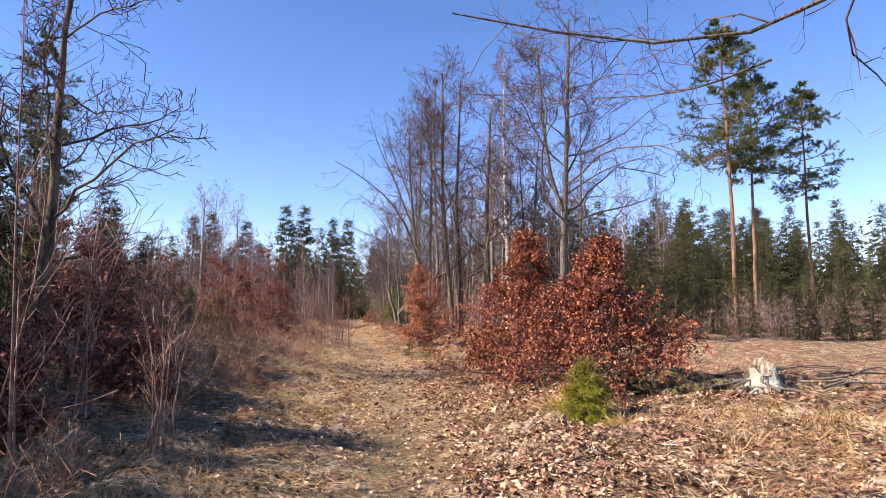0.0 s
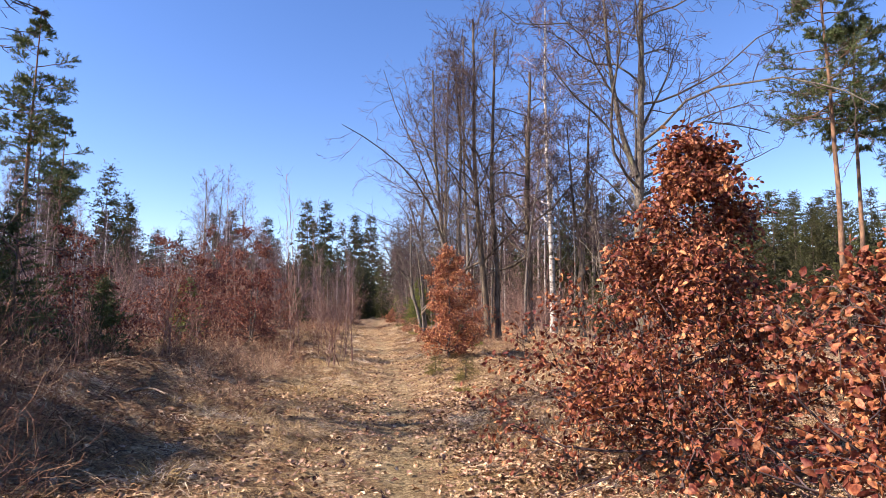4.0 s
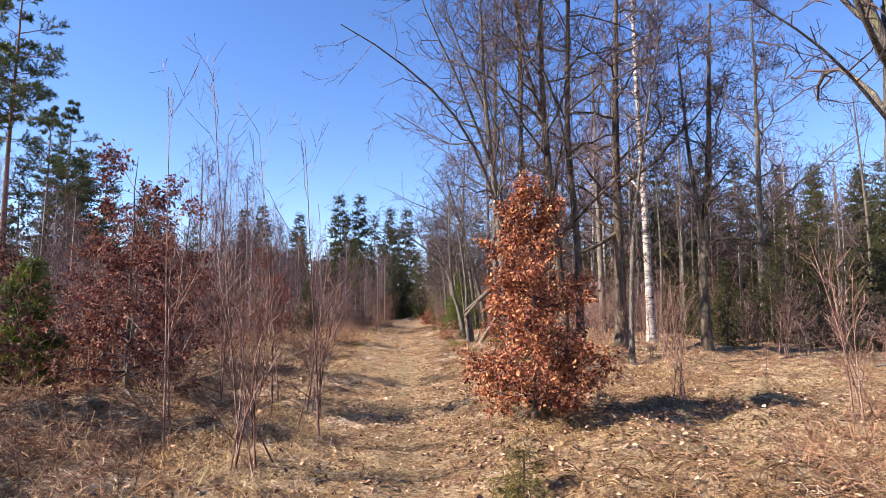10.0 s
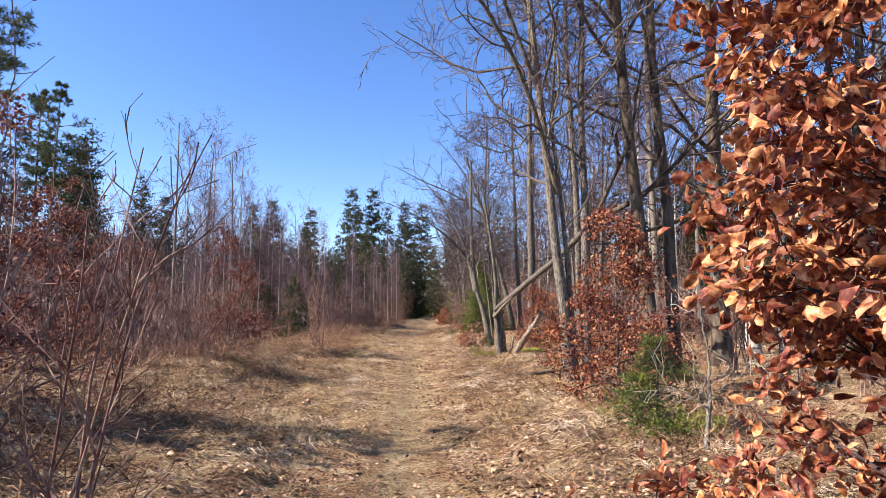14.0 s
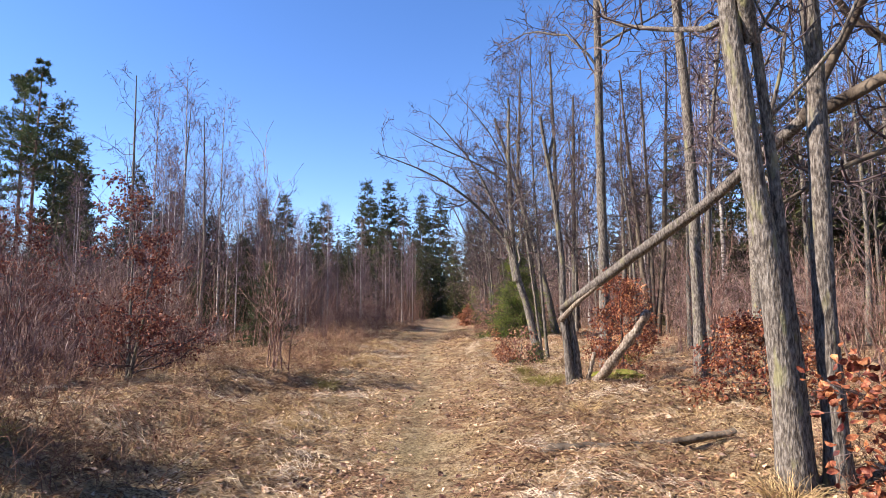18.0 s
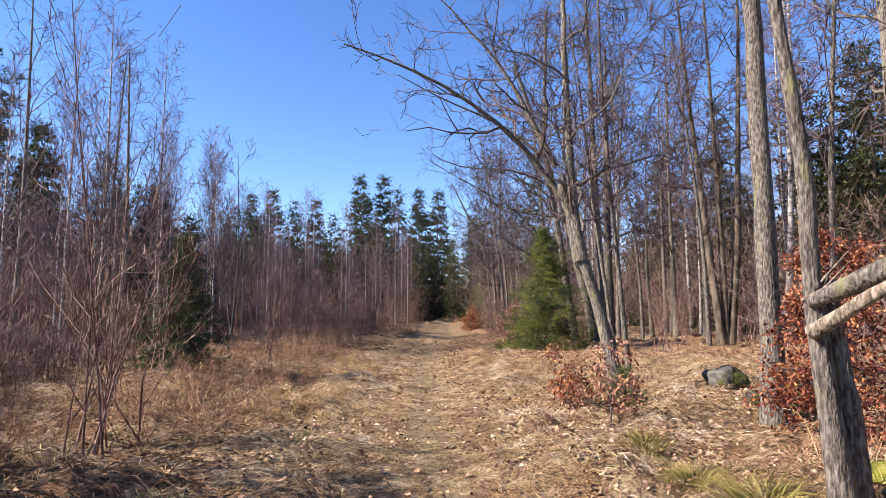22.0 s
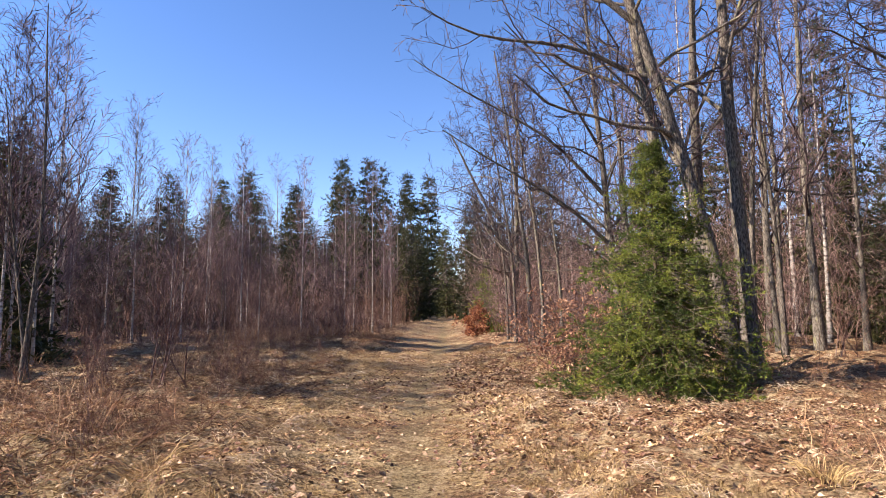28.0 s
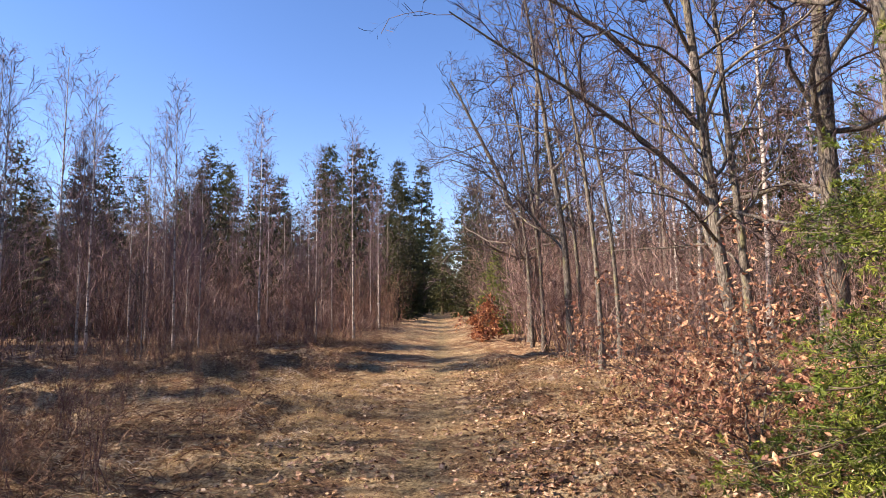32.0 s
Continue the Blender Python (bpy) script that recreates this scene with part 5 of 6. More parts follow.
# ---- saplings and brush ----
sap = [sapling("sapling", "thin bare saplings in the brush", -1.05, 17.6, 101, 1.5, 7, 0.35, 9, 0.009, group="bare saplings"),
       sapling("sapling", "thin bare saplings in the brush", -0.95, 20.3, 102, 2.0, 4, 0.25, 10, 0.01, group="bare saplings"),
       sapling("sapling", "tall bare whip with twigs", -2.0, 18.4, 103, 3.4, 3, 0.22, 12, 0.009, group="bare saplings"),
       sapling("sapling", "bare bush of many stems", -2.8, 34.7, 104, 2.3, 9, 0.4, 10, 0.011, group="bare saplings")]
for i, (x, y, turn, s, k) in enumerate([(-1.6, 20.8, 40, 1.1, 2), (-2.2, 20.8, 90, 1.3, 2), (-0.7, 18.8, 10, 0.9, 2), (5.0, 19.0, 70, 1, 1), (6.1, 18.0, 20, 1, 0), (4.4, 14.5, 100, 0.7, 2),
                                        (-2.6, 3.8, 10, 1.0, 2), (-2.0, 4.6, 200, 0.8, 0), (-3.0, 5.6, 20, 1.0, 1), (2.95, 26.8, 0, 0.6, 2), (-2.7, 34.2, 77, 1.2, 2), (-4.7, 39.7, 0, 1, 3), (-3.1, 40.0, 30, 0.8, 1), (-2.6, 47.6, 60, 0.5, 0), (-3.9, 46.6, 0, 1, 3), (-3.8, 60.3, 40, 1.1, 3), (5.5, 25.0, 10, 1, 1), (6.0, 27, 0, 0.8, 2), (3.6, 20.2, 0, 0.8, 1)]):
    placed(sap[k], x, y, turn, s)
sapling("sapling", "pale bare sapling with crooked branches", 4.5, 16.5, 105, 2.7, 3, 0.28, 9, 0.015, PALE, tw=0.003)
rng = np.random.default_rng(7)
for i in range(135):
    y = rng.uniform(9, 80)
    x = float(left_edge(y)) - 0.4 - abs(rng.normal(0, 3.0))
    placed(sap[(0, 1, 3, 3, 0, 1, 0)[i % 7]], x, y, rng.uniform(0, 360), rng.uniform(0.5, 1.3))
for i in range(60):
    y = rng.uniform(24, 90)
    x = float(track(y)) + (2.2 + abs(rng.normal(0, 2.5)) if y > 52 else rng.uniform(5, 14))
    placed(sap[int(rng.integers(0, 4))], x, y, rng.uniform(0, 360), rng.uniform(0.7, 1.3))

for i in range(48):                       # low bushes in the clearing by the spruce
    y = rng.uniform(42, 58)
    placed(sap[(0, 3)[i % 2]], float(track(y)) - rng.uniform(2.4, 7.5), y, rng.uniform(0, 360), rng.uniform(0.22, 0.45))

def brush():
    """Dense fine stems of the thicket."""
    rng = np.random.default_rng(8)
    m = 10000
    y = 5 + 95 * rng.uniform(0, 1, m) ** 0.85
    left = rng.uniform(0, 1, m) < 0.74
    off = np.where(left, left_edge(y) - track(y) + 0.3 - np.abs(rng.normal(0, 4.0, m)) * (0.5 + y / 60), np.where(y > 54, 1.9 + np.abs(rng.normal(0, 3, m)), rng.uniform(5, 22, m)))
    x = track(y) + off
    keep = (vnoise(x, y, 2.5, 12) * 0.6 + vnoise(x, y, 0.8, 16) * 0.4 > 0.47) & (rng.uniform(0, 1, m) > 0.65 * step(22, 14, y))
    x, y = x[keep], y[keep]
    m = len(x)
    h = (0.3 + 1.6 * rng.uniform(0, 1, m) ** 1.6) * (0.45 + 0.9 * step(14, 40, y)) * (0.5 + vnoise(x, y, 3.0, 13))
    d = np.stack([rng.normal(0, 0.16, m), rng.normal(0, 0.16, m), np.ones(m)], -1)
    P = np.zeros((m, 4, 3))
    P[:, 0] = np.stack([x, y, height(x, y) - 0.03], -1)
    for k in range(1, 4):
        d = unit(d + rng.normal(0, 0.09, d.shape))
        P[:, k] = P[:, k - 1] + d * (h / 3)[:, None]
    R = (0.0022 + 0.00003 * y)[:, None] * np.linspace(1.2, 0.4, 4)
    T, RT = grow(rng, P, R, 5, 0.3, 0.95, 0.42, 36, 0.3, 0.12, 3, 0.3, 0.7, 0.15, fine=0.002)
    v, q = joined([ribbons(rng, P, R * 1.3), ribbons(rng, T, RT * 1.3)])
    return tagged(part("brush", mesh_of("brush", v, q), BRUSH), "dense leafless brush of thin brown stems", "brush", kind="stuff")
brush()

def tall_brush():
    """Higher thicket of young birch and willow on the left, and undergrowth of the wood on the right."""
    rng = np.random.default_rng(18)
    m = 15500
    y = 31 + 60 * rng.uniform(0, 1, m)
    x = left_edge(y) - 0.5 - np.abs(rng.normal(0, 1, m)) * (3.0 + (y - 30) * 0.22)
    early = rng.uniform(0, 1, m) < 0.12                     # lower growth behind the brush at the start
    y = np.where(early, 9 + (y - 31) * 0.38, y)
    x = np.where(early, left_edge(y) - 2.6 - np.abs(rng.normal(0, 7.5, m)), x)
    right = (rng.uniform(0, 1, m) < 0.42) & ~early
    yr = 42 + (y - 31) * 0.85
    x, y = np.where(right, np.where(yr > 56, 2.4, 9.0) + rng.uniform(0, 1, m) ** 1.4 * (yr - 38), x), np.where(right, yr, y)
    edge = rng.uniform(0, 1, m) < 0.13                     # undergrowth beyond the first clearing
    x, y, right, early = np.where(edge, rng.uniform(12, 36, m), x), np.where(edge, 24 + rng.uniform(0, 1, m) * 19, y), right | edge, early & ~edge
    right = right & (x > 2)
    keep = vnoise(x, y, 2.2, 17) * 0.6 + vnoise(x, y, 0.7, 20) * 0.4 > 0.44
    x, y, right, early = x[keep], y[keep], right[keep], early[keep]
    m = len(x)
    deep = step(0.0, 8.0, left_edge(y) - x)
    h = (0.8 + (2.0 + 2.8 * deep) * rng.uniform(0, 1, m) ** 1.3) * (0.5 + 0.9 * vnoise(x, y, 3.0, 19)) * np.where(right, np.where(y < 44, 1.0, 1.75), 0.3 + 0.65 * deep) * (0.8 + 0.3 * step(38, 55, y)) * np.where(early, 0.65, 1.0)
    d = np.stack([rng.normal(0, 0.24, m), rng.normal(0, 0.24, m), np.ones(m)], -1)
    P = np.zeros((m, 4, 3))
    P[:, 0] = np.stack([x, y, height(x, y) - 0.03], -1)
    for k in range(1, 4):
        d = unit(d + rng.normal(0, 0.14, d.shape))
        P[:, k] = P[:, k - 1] + d * (h / 3)[:, None]
    R = (rng.uniform(0.0035, 0.0075, m) + 0.00003 * y)[:, None] * np.linspace(1.2, 0.35, 4)
    T, RT = grow(rng, P, R, 7, 0.15, 0.98, 0.4, 44, 0.35, 0.24, 3, 0.4, 0.7, 0.2, fine=0.0034)
    U, RU = grow(rng, T, RT, 4, 0.15, 1.0, 0.6, 44, 0.2, 0.2, 2, 0.3, 0.7, 0.12, fine=0.0027)
    v, q = joined([ribbons(rng, P, R), ribbons(rng, T, RT), ribbons(rng, U, RU)])
    return tagged(part("thicket", mesh_of("thicket", v, q), THICKET), "dense leafless thicket of young birch and willow", "brush", kind="stuff")
tall_brush()

# ---- grass, leaves, small things on the ground ----
def grass():
    """Winter grass in flattened, combed tussocks."""
    rng = np.random.default_rng(9)
    n, per = 15000, 20
    cy = 1.5 + 54 * rng.uniform(0, 1, n) ** 1.05
    cx = track(cy) + rng.normal(0.3, 2.6, n)
    d0 = np.abs(cx - track(cy))
    lush = vnoise(cx, cy, 1.6, 22)
    keep = (cx > left_edge(cy) - 1.2) & (rng.uniform(0, 1, n) < 0.2 + step(0.1, 0.5, d0) * (0.35 + lush)) & (rng.uniform(0, 1, n) > 0.85 * step(-1.5, -2.3, cx - track(cy)) * (1 - step(24, 30, cy)))
    cx, cy, d0, lush = cx[keep], cy[keep], d0[keep], lush[keep]
    n = len(cx)
    tall = step(0.4, 1.3, d0) * step(0.35, 0.75, lush)
    comb = vnoise(cx, cy, 2.7, 23) * 9 + rng.normal(0, 0.6, n)
    size = rng.uniform(0.06, 0.15, n) * (0.5 + 0.5 * step(0.1, 0.7, d0))
    rep = lambda a: np.repeat(a, per)
    m = n * per
    a0, r0 = rng.uniform(0, 6.283, m), np.sqrt(rng.uniform(0, 1, m))
    x, y = rep(cx) + rep(size) * r0 * np.cos(a0), rep(cy) + rep(size) * r0 * np.sin(a0)
    az = rep(comb) + rng.normal(0, 0.75, m)
    el = np.abs(rng.normal(0.25, 0.25, m)) + rep(tall) * np.abs(rng.normal(0.3, 0.3, m))
    L = rng.uniform(0.07, 0.22, m) * (0.55 + 0.75 * rep(tall)) * (0.5 + 0.5 * rep(step(0.1, 0.7, d0)))
    d = np.stack([np.cos(az) * np.cos(el), np.sin(az) * np.cos(el), np.sin(el)], -1)
    w = np.stack([-np.sin(az), np.cos(az), rng.normal(0, 0.4, m)], -1) * rng.uniform(0.001, 0.0023, (m, 1))
    p = np.stack([x, y, height(x, y) + 0.002], -1)
    a = p + d * (L * 0.55)[:, None]
    b = a + unit(d - np.stack([0 * L, 0 * L, 0.3 + 1.2 * np.sin(el)], -1)) * (L * 0.6)[:, None]
    for q in (a, b):
        q[:, 2] = np.maximum(q[:, 2], height(q[:, 0], q[:, 1]) + 0.008)
    V = np.stack([p - w, p + w, a + w * 0.8, a - w * 0.8, b], 1).reshape(-1, 3)
    k = np.arange(m)[:, None] * 5
    return tagged(part("dry_grass", mesh_of("dry_grass", V, k + [0, 1, 2, 3], k + [3, 2, 4], False), GRASS), "flattened straw-coloured winter grass", "grass", kind="stuff")
grass()

def bracken():
    """Withered bracken and bramble, in arcs over the ground on the left."""
    rng = np.random.default_rng(14)
    m = 76000
    y = rng.uniform(3, 62, m)
    x = track(y) - 1.5 - np.abs(rng.normal(0, 2.8, m))
    right = rng.uniform(0, 1, m) < 0.3
    x, y = np.where(right, track(y) + 1.3 + np.abs(rng.normal(0, 2.5, m)), x), np.where(right, 8 + (y - 3) * 0.45, y)
    keep = vnoise(x, y, 1.5, 6) > rng.uniform(0.1, 0.5, m)
    x, y = x[keep], y[keep]
    m = len(x)
    L = rng.uniform(0.08, 0.26, m) * np.where((x < track(y) - 1.9) & ((y < 26) | (y > 42)), 1.2, 1.0)
    az = rng.uniform(0, 6.283, m)
    d = unit(np.stack([np.cos(az), np.sin(az), rng.uniform(0.2, 1.6, m)], -1))
    P = np.zeros((m, 4, 3))
    P[:, 0] = np.stack([x, y, height(x, y) - 0.01], -1)
    for k in range(1, 4):
        P[:, k] = P[:, k - 1] + d * (L / 3)[:, None]
        d = unit(d + rng.normal(0, 0.12, d.shape) - [0, 0, 0.55])
    P[..., 2] = np.maximum(P[..., 2], height(P[..., 0], P[..., 1]) + 0.003)
    v, q = ribbons(rng, P, np.full((m, 4), 0.0022) * np.array([1.0, 1.6, 1.4, 0.3]))
    return tagged(part("bracken", mesh_of("bracken", v, q, None, False), FERN), "withered brown bracken and bramble stalks", "bracken", kind="stuff")
bracken()

def low_brush():
    """Knee-high heather, bramble and seedlings in patches beside the path."""
    rng = np.random.default_rng(77)
    m = 15000
    y = rng.uniform(3, 64, m)
    left = rng.uniform(0, 1, m) < 0.68
    d = np.where(left, -1.75 - np.abs(rng.normal(0, 2.6, m)), 2.6 + np.abs(rng.normal(0, 3.2, m)))
    x = track(y) + d
    y = np.where(left, y, 9 + (y - 3) * 0.62)
    patch = vnoise(x, y, 1.7, 51) * 0.65 + vnoise(x, y, 0.6, 52) * 0.35
    keep = patch > np.where(left, 0.56 - 0.1 * step(-2.2, -4.0, d), 0.57)
    x, y, left, patch = x[keep], y[keep], left[keep], patch[keep]
    m = len(x)
    h = rng.uniform(0.12, 0.5, m) * (0.6 + 1.6 * (patch - 0.4)) * np.where(left, 1.15, 0.85)
    v0 = unit(np.stack([rng.normal(0, 0.35, m), rng.normal(0, 0.35, m), np.ones(m)], -1))
    P = np.zeros((m, 4, 3))
    P[:, 0] = np.stack([x, y, height(x, y) - 0.02], -1)
    for k in range(1, 4):
        v0 = unit(v0 + rng.normal(0, 0.2, v0.shape))
        P[:, k] = P[:, k - 1] + v0 * (h / 3)[:, None]
    R = rng.uniform(0.0016, 0.003, m)[:, None] * np.linspace(1.2, 0.5, 4)
    T, RT = grow(rng, P, R, 5, 0.2, 1.0, 0.5, 45, 0.2, 0.2, 3, 0.3, 0.7, 0.06, fine=0.0014)
    U, RU = grow(rng, T, RT, 3, 0.2, 1.0, 0.55, 45, 0.1, 0.2, 2, 0.3, 0.7, 0.04, fine=0.0012)
    v, q = joined([ribbons(rng, P, R), ribbons(rng, T, RT), ribbons(rng, U, RU)])
    return tagged(part("undergrowth", mesh_of("undergrowth", v, q, None, False), HEATH), "low brown heather and bramble in patches", "undergrowth", kind="stuff")
low_brush()

def litter():
    rng = np.random.default_rng(10)
    m = 290000
    y = np.where(rng.uniform(0, 1, m) < 0.4, rng.uniform(2, 14, m), rng.uniform(14, 56, m))
    x = track(y) + rng.normal(0.3, 2.9, m)
    pick = np.where(x > track(y) + 0.5, np.where((y < 13) | (y > 43), 1.0, 0.5), 0.3)
    keep = (rng.uniform(0, 1, m) < pick * (0.35 + vnoise(x, y, 1.2, 31))) & (np.abs(x - track(y)) > rng.uniform(-0.3, 0.7, m))
    x, y = x[keep], y[keep]
    m = len(x)
    az = rng.uniform(0, 6.283, m)
    d = unit(np.stack([np.cos(az), np.sin(az), rng.normal(0.1, 0.25, m)], -1))
    nrm = unit(np.stack([rng.normal(0, 0.55, m), rng.normal(0, 0.55, m), np.ones(m)], -1))
    p = np.stack([x, y, height(x, y) + rng.uniform(0.0, 0.03, m)], -1)
    v, t = leaf_mesh(rng, p, d, rng.uniform(0.028, 0.07, (m, 1)), nrm, 0.33, 0.5)
    return tagged(part("leaf_litter", mesh_of("leaf_litter", v, None, t, False), LITTER), "fallen brown oak and beech leaves", "leaves", kind="stuff")
litter()

def blob(name, label, x, y, size, seed, material, category, sink=0.3):
    bm = bmesh.new()
    bmesh.ops.create_icosphere(bm, subdivisions=4, radius=1)
    for v in bm.verts:
        n = noise.noise(v.co * 1.3 + Vector((seed, 0, 0))) * 0.28 + noise.noise(v.co * 3.1 + Vector((0, seed, 0))) * 0.1
        v.co = Vector((v.co.x * size[0], v.co.y * size[1], v.co.z * size[2])) * (1 + n)
    for f in bm.faces:
        f.smooth = True
    ob = part(name, bm, material)
    ob.location = (x, y, ground(x, y) + size[2] * (1 - 2 * sink))
    return tagged(ob, label, category)
blob("boulder", "grey lichened boulder half sunk in the grass", 4.05, 38.3, (0.3, 0.25, 0.2), 3, ROCK, "rock")
blob("stone", "small mossy stone beside the straight tree", 3.75, 36.9, (0.16, 0.14, 0.1), 5, ROCK, "rock")
blob("moss_hummock", "bright moss cushion by the leaning log", 3.0, 33.4, (0.4, 0.22, 0.08), 7, MOSS, "moss")
blob("stone", "small grey stone in the grass", 1.05, 20.9, (0.09, 0.07, 0.06), 15, ROCK, "rock")
blob("boulder", "dark mossy stone in the clearing", 5.2, 33.9, (0.4, 0.3, 0.16), 11, ROCK, "rock")

def stump(x, y, r, h, seed, bark=GREY, hollow=0.03):
    """A broken stump: flared roots, ragged rim, torn wood inside it."""
    rng = np.random.default_rng(seed)
    root = thing("tree_stump", x, y, ground(x, y) - 0.04, "broken tree stump with lichen-grey weathered bark", "stump")
    n = 28
    z = np.array([0, 0.04, 0.09, 0.15, h * 0.55, h * 0.72, h * 0.86, h])
    P = np.stack([0.02 * np.sin(z * 9), 0 * z, z], -1)[None]
    R = (r * np.array([1.75, 1.45, 1.22, 1.1, 1.02, 1.0, 0.95, 0.93]))[None]
    v, q = tubes(P, R, n, 0.05, rng)
    a = np.linspace(0, 2 * math.pi, n, endpoint=False)
    ribs = 1 + 0.16 * np.sin(a * 5 + seed) * np.ones(8)[:, None] * np.linspace(1.6, 0.5, 8)[:, None] + rng.normal(0, 0.025, (8, n))
    rows = v.reshape(8, n, 3)
    rows[:, :, :2] *= ribs[:, :, None]
    rim = h * (0.2 * np.sin(a + 2.1) + 0.07 * np.sin(a * 3 + seed)) + rng.normal(0, 0.012, n)
    rows[7, :, 2] += rim
    rows[6, :, 2] += rim * 0.6
    part("bark", mesh_of("bark", rows.reshape(-1, 3), q), bark, root)
    inner = rows[7] * [0.9, 0.9, 1] - [0, 0, 0.005]
    deep = rows[7] * [0.5, 0.5, 0] + np.stack([0 * a, 0 * a, h - hollow - 0.05 + rng.normal(0, 0.015, n)], -1)
    vv = np.concatenate([rows[7], inner, deep, [[0, 0, h - hollow - 0.06]]])
    quads = [[k * n + j, k * n + (j + 1) % n, (k + 1) * n + (j + 1) % n, (k + 1) * n + j] for k in range(2) for j in range(n)]
    part("cut_face", mesh_of("cut_face", vv, quads, [[3 * n, 2 * n + j, 2 * n + (j + 1) % n] for j in range(n)]), DEAD, root, "pale broken wood")
    for i in range(5):
        t = rng.uniform(0, 2 * math.pi)
        c, k = math.cos(t) * r, math.sin(t) * r
        P, R = stem(rng, [(c * 0.8, k * 0.8, 0.14), (c * 1.6, k * 1.6, 0.07), (c * 2.9, k * 2.9, 0.015)], 8, r * 0.3, r * 0.1, 0.03, 1.0)
        v, q = tubes(P, R, 8, 0.15, rng)
        part("root", mesh_of("root", v, q), bark, root)
    return root
stump(3.68, 5.75, 0.13, 0.3, 3, LICHEN, 0.1)
stump(9.4, 23.3, 0.2, 0.35, 4)

def brash_pile():
    """Cut branches left by the stump."""
    rng = np.random.default_rng(44)
    x, y = 4.6, 5.9
    z = ground(x, y)
    root = thing("brash_pile", x, y, z, "heap of grey cut branches beside the stump", "branches")
    for i in range(46):
        px, py = rng.normal(0, 0.75), rng.normal(0, 0.55)
        L, az = rng.uniform(0.4, 1.5), rng.normal(0.2, 0.8)
        dx, dy, up = math.cos(az) * L / 2, math.sin(az) * L / 2, abs(rng.normal(0, 0.08))
        lift = 0.03 + rng.uniform(0, 0.22) * math.exp(-(px * px + py * py))
        g = lambda a, b: ground(x + a, y + b) - z + lift
        P, R = stem(rng, [(px - dx, py - dy, g(px - dx, py - dy)), (px, py, g(px, py) + 0.03), (px + dx, py + dy, g(px + dx, py + dy) + up)], 6, rng.uniform(0.008, 0.022), 0.005, 0.02, 1.0)
        v, q = tubes(P, R, 5)
        part("stick", mesh_of("stick", v, q), (DEAD, GREY, DARKBARK)[i % 3], root)
brash_pile()
blob("earth_mound", "low mossy mound of earth beside the stump", 3.15, 6.6, (0.62, 0.34, 0.2), 21, MOUND, "mound", 0.36)
for x0, y0, x1, y1, thick, label, material in [(2.75, 6.35, 3.5, 6.15, 0.075, "dark rotten log lying by the stump", MOUND), (3.95, 5.95, 5.1, 6.25, 0.09, "brown decaying log behind the stump", ROTTEN), (3.3, 6.95, 4.7, 7.3, 0.07, "dark mossy log in the cut branches", MOUND)]:
    log("decaying_log", label, (x0, y0, ground(x0, y0) + thick * 0.7), (x1, y1, ground(x1, y1) + thick * 0.8), thick, thick * 0.8, int(x0 * 100), material, 0.02)

def straw_mats():
    """Matted heaps of straw and fern that lift the ground between the tufts."""
    rng = np.random.default_rng(61)
    n, per = 4600, 52
    cy = 3 + 51 * rng.uniform(0, 1, n)
    cx = track(cy) + rng.normal(0, 3.0, n)
    keep = (np.abs(cx - track(cy)) > 0.6) & (vnoise(cx, cy, 1.9, 41) > 0.33) & (cx > left_edge(cy) - 2.5)
    cx, cy = cx[keep], cy[keep]
    n = len(cx)
    rad, comb = rng.uniform(0.12, 0.32, n), rng.uniform(0, 6.283, n)
    m = n * per
    rep = lambda a: np.repeat(a, per)
    a0, r0 = rng.uniform(0, 6.283, m), np.sqrt(rng.uniform(0, 1, m))
    x, y = rep(cx) + rep(rad) * r0 * np.cos(a0), rep(cy) + rep(rad) * r0 * np.sin(a0)
    dome = rep(rad) * 0.42 * (1 - r0 ** 2) * rng.uniform(0.2, 1, m)
    L = rng.uniform(0.05, 0.17, m)
    az = rep(comb) + rng.normal(0, 0.9, m)
    P = np.zeros((m, 3, 3))
    for k in range(3):
        s = (k - 1) * 0.5 * L
        px, py = x + np.cos(az) * s, y + np.sin(az) * s
        P[:, k] = np.stack([px, py, height(px, py) + 0.008 + dome * (1.0 if k == 1 else 0.45) + rng.uniform(0, 0.012, m)], -1)
    v, q = ribbons(rng, P, np.full((m, 3), 0.0016) * np.array([0.6, 1.2, 0.3]))
    return tagged(part("straw_mats", mesh_of("straw_mats", v, q, None, False), STRAWMAT), "matted heaps of brown straw and dead fern", "grass", kind="stuff")
straw_mats()
log("rotten_log", "dark rotten log behind the stump", (3.85, 6.15, 0.5), (4.5, 6.5, 0.5), 0.13, 0.12, 51, DARKBARK)
log("fallen_branch", "pale stripped branch in the leaves", (1.5, 46.0, 0.2), (2.1, 45.6, 0.22), 0.016, 0.008, 52, DEAD, 0.02, "branch")
for i, (a, b) in enumerate([((-1.9, 38.6, 0.2), (-0.9, 39.2, 0.24)), ((-2.3, 38.9, 0.25), (-1.1, 38.8, 0.22)), ((-3.6, 21.5, 0.4), (-2.4, 20.9, 0.25)), ((-2.7, 11.7, 0.35), (-2.0, 11.2, 0.5)), ((-2.9, 7.1, 0.3), (-2.2, 8.0, 0.6)), ((-3.4, 44.1, 0.25), (-2.2, 43.9, 0.22))]):
    log("fallen_branch", "dry fallen branch among the bracken", a, b, 0.014, 0.007, 53 + i, DEAD, 0.05, "branch")

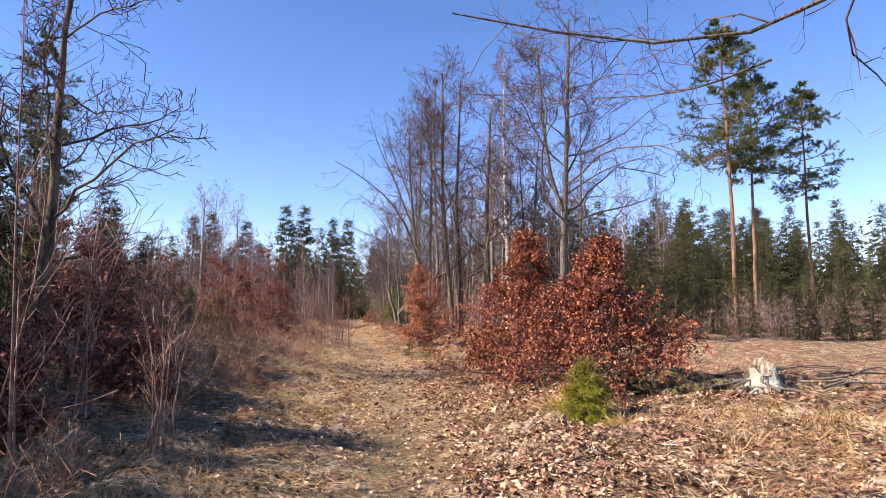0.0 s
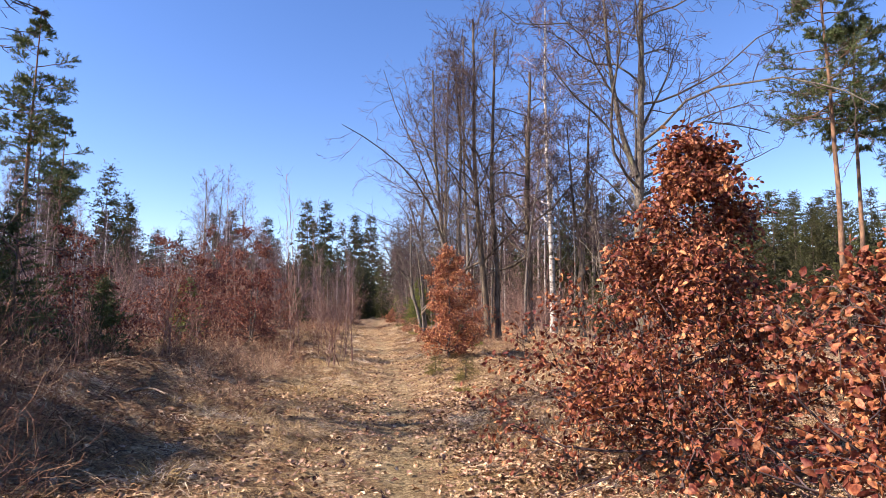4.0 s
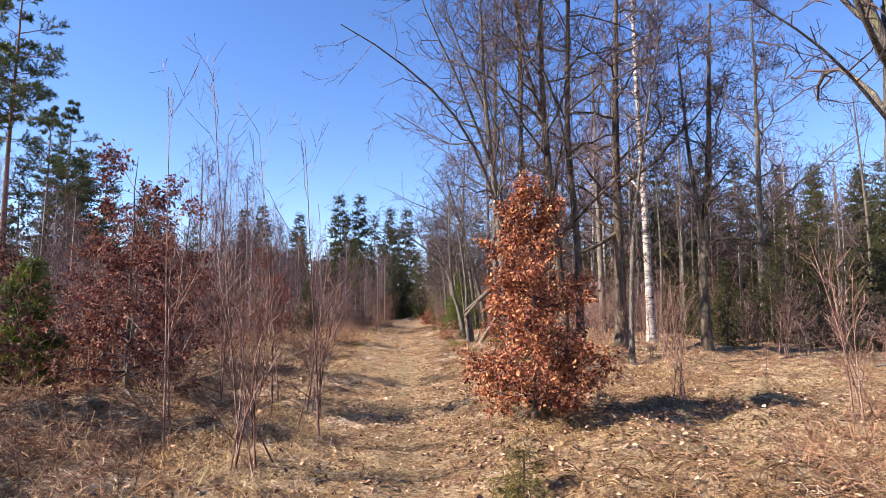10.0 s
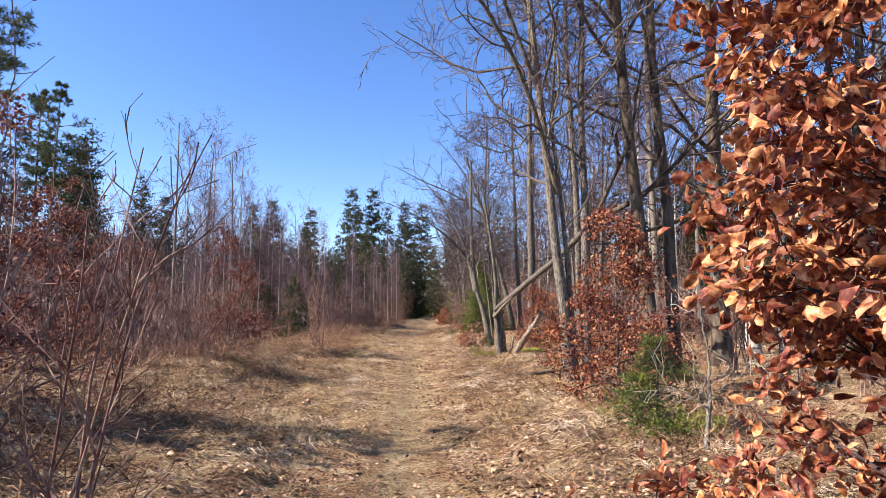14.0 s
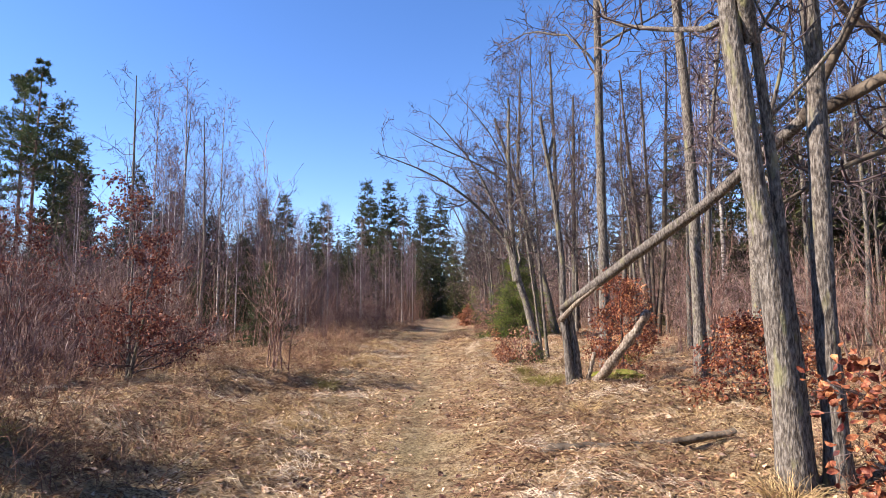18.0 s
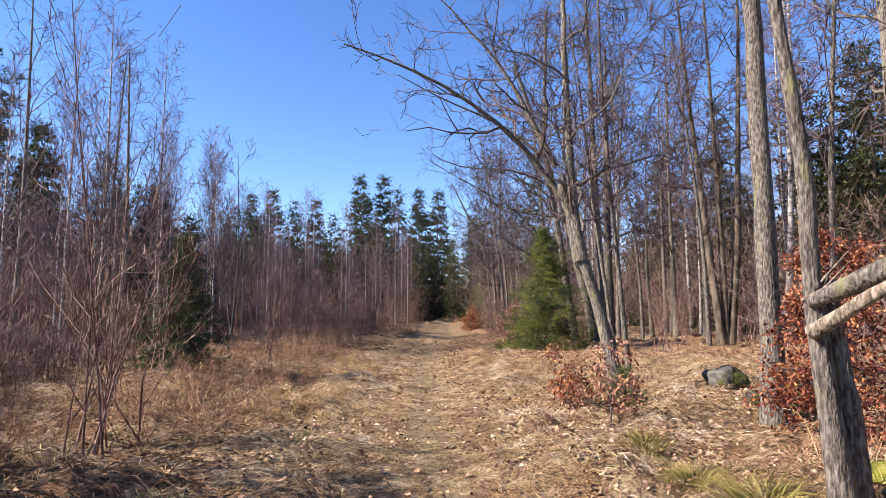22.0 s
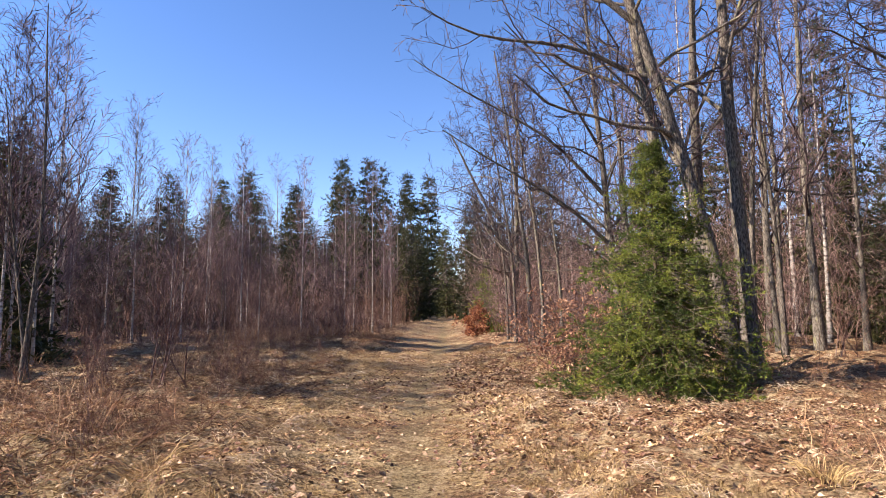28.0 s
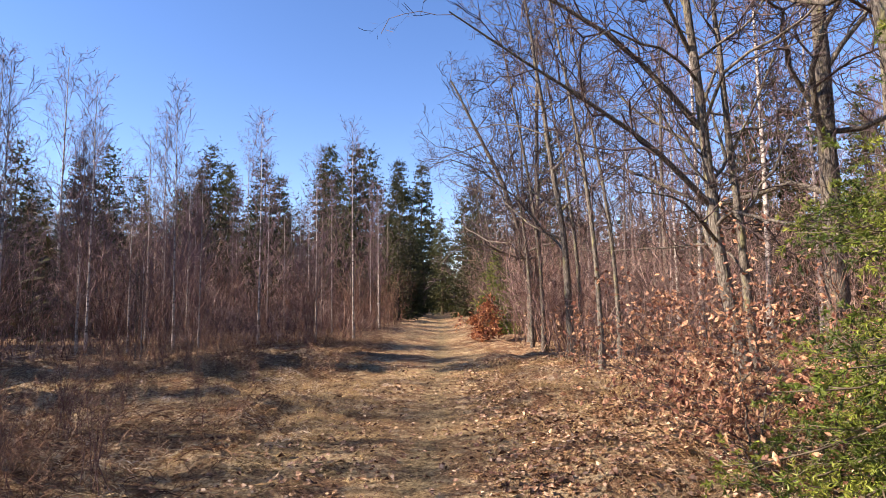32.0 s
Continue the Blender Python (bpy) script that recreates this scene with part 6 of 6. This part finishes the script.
def tuft(x, y, wide, tall, count, seed, material=GREENGRASS, label="green grass tuft beside the path"):
    rng = np.random.default_rng(seed)
    r, a = wide * np.sqrt(rng.uniform(0, 1, count)) * rng.uniform(0.3, 1, count), rng.uniform(0, 6.283, count)
    px, py = x + r * np.cos(a), y + r * np.sin(a)
    p = np.stack([px - x, py - y, height(px, py) - ground(x, y) - 0.01], -1)
    out = np.stack([np.cos(a + rng.normal(0, 0.6, count)), np.sin(a + rng.normal(0, 0.6, count)), 0 * a], -1)
    L = tall * rng.uniform(0.4, 1.1, count)
    d = unit(out * rng.uniform(0.2, 0.9, (count, 1)) + [0, 0, 1])
    P = np.zeros((count, 4, 3))
    P[:, 0] = p
    for k in range(1, 4):
        P[:, k] = P[:, k - 1] + d * (L / 3)[:, None]
        d = unit(d + out * 0.3 - [0, 0, 0.35])
    v, q = ribbons(rng, P, np.full((count, 4), 0.0026) * np.array([1, 0.9, 0.7, 0.15]))
    ob = part("grass_tuft", mesh_of("grass_tuft", v, q, None, False), material)
    ob.location = (x, y, ground(x, y))
    return tagged(ob, label, "grass")

for i, (x, y, w, h, n) in enumerate([(1.85, 33.2, 0.28, 0.25, 420), (1.75, 33.9, 0.22, 0.2, 300), (1.65, 34.6, 0.2, 0.18, 240), (-1.55, 33.0, 0.2, 0.25, 160), (4.5, 37.2, 0.25, 0.3, 260), (-0.9, 6.6, 0.14, 0.2, 120), (1.2, 14.2, 0.15, 0.16, 160), (-3.6, 28.6, 0.3, 0.22, 260), (-2.9, 28.0, 0.25, 0.2, 200)]):
    tuft(x, y, w, h, n, 200 + i)
for i, (x, y, w, h, n) in enumerate([(1.6, 6.1, 0.3, 0.3, 320), (1.9, 5.3, 0.22, 0.22, 200), (2.6, 28.0, 0.25, 0.3, 260), (1.9, 30.9, 0.2, 0.2, 200), (-1.5, 9.2, 0.2, 0.25, 160), (2.4, 42.5, 0.25, 0.22, 220), (-2.2, 42.6, 0.2, 0.35, 120), (3.0, 14.0, 0.3, 0.22, 220), (4.6, 13.2, 0.35, 0.25, 240), (-1.2, 13.6, 0.25, 0.2, 200)]):
    tuft(x, y, w, h, n, 240 + i, GRASS, "straw-coloured dry grass tuft")
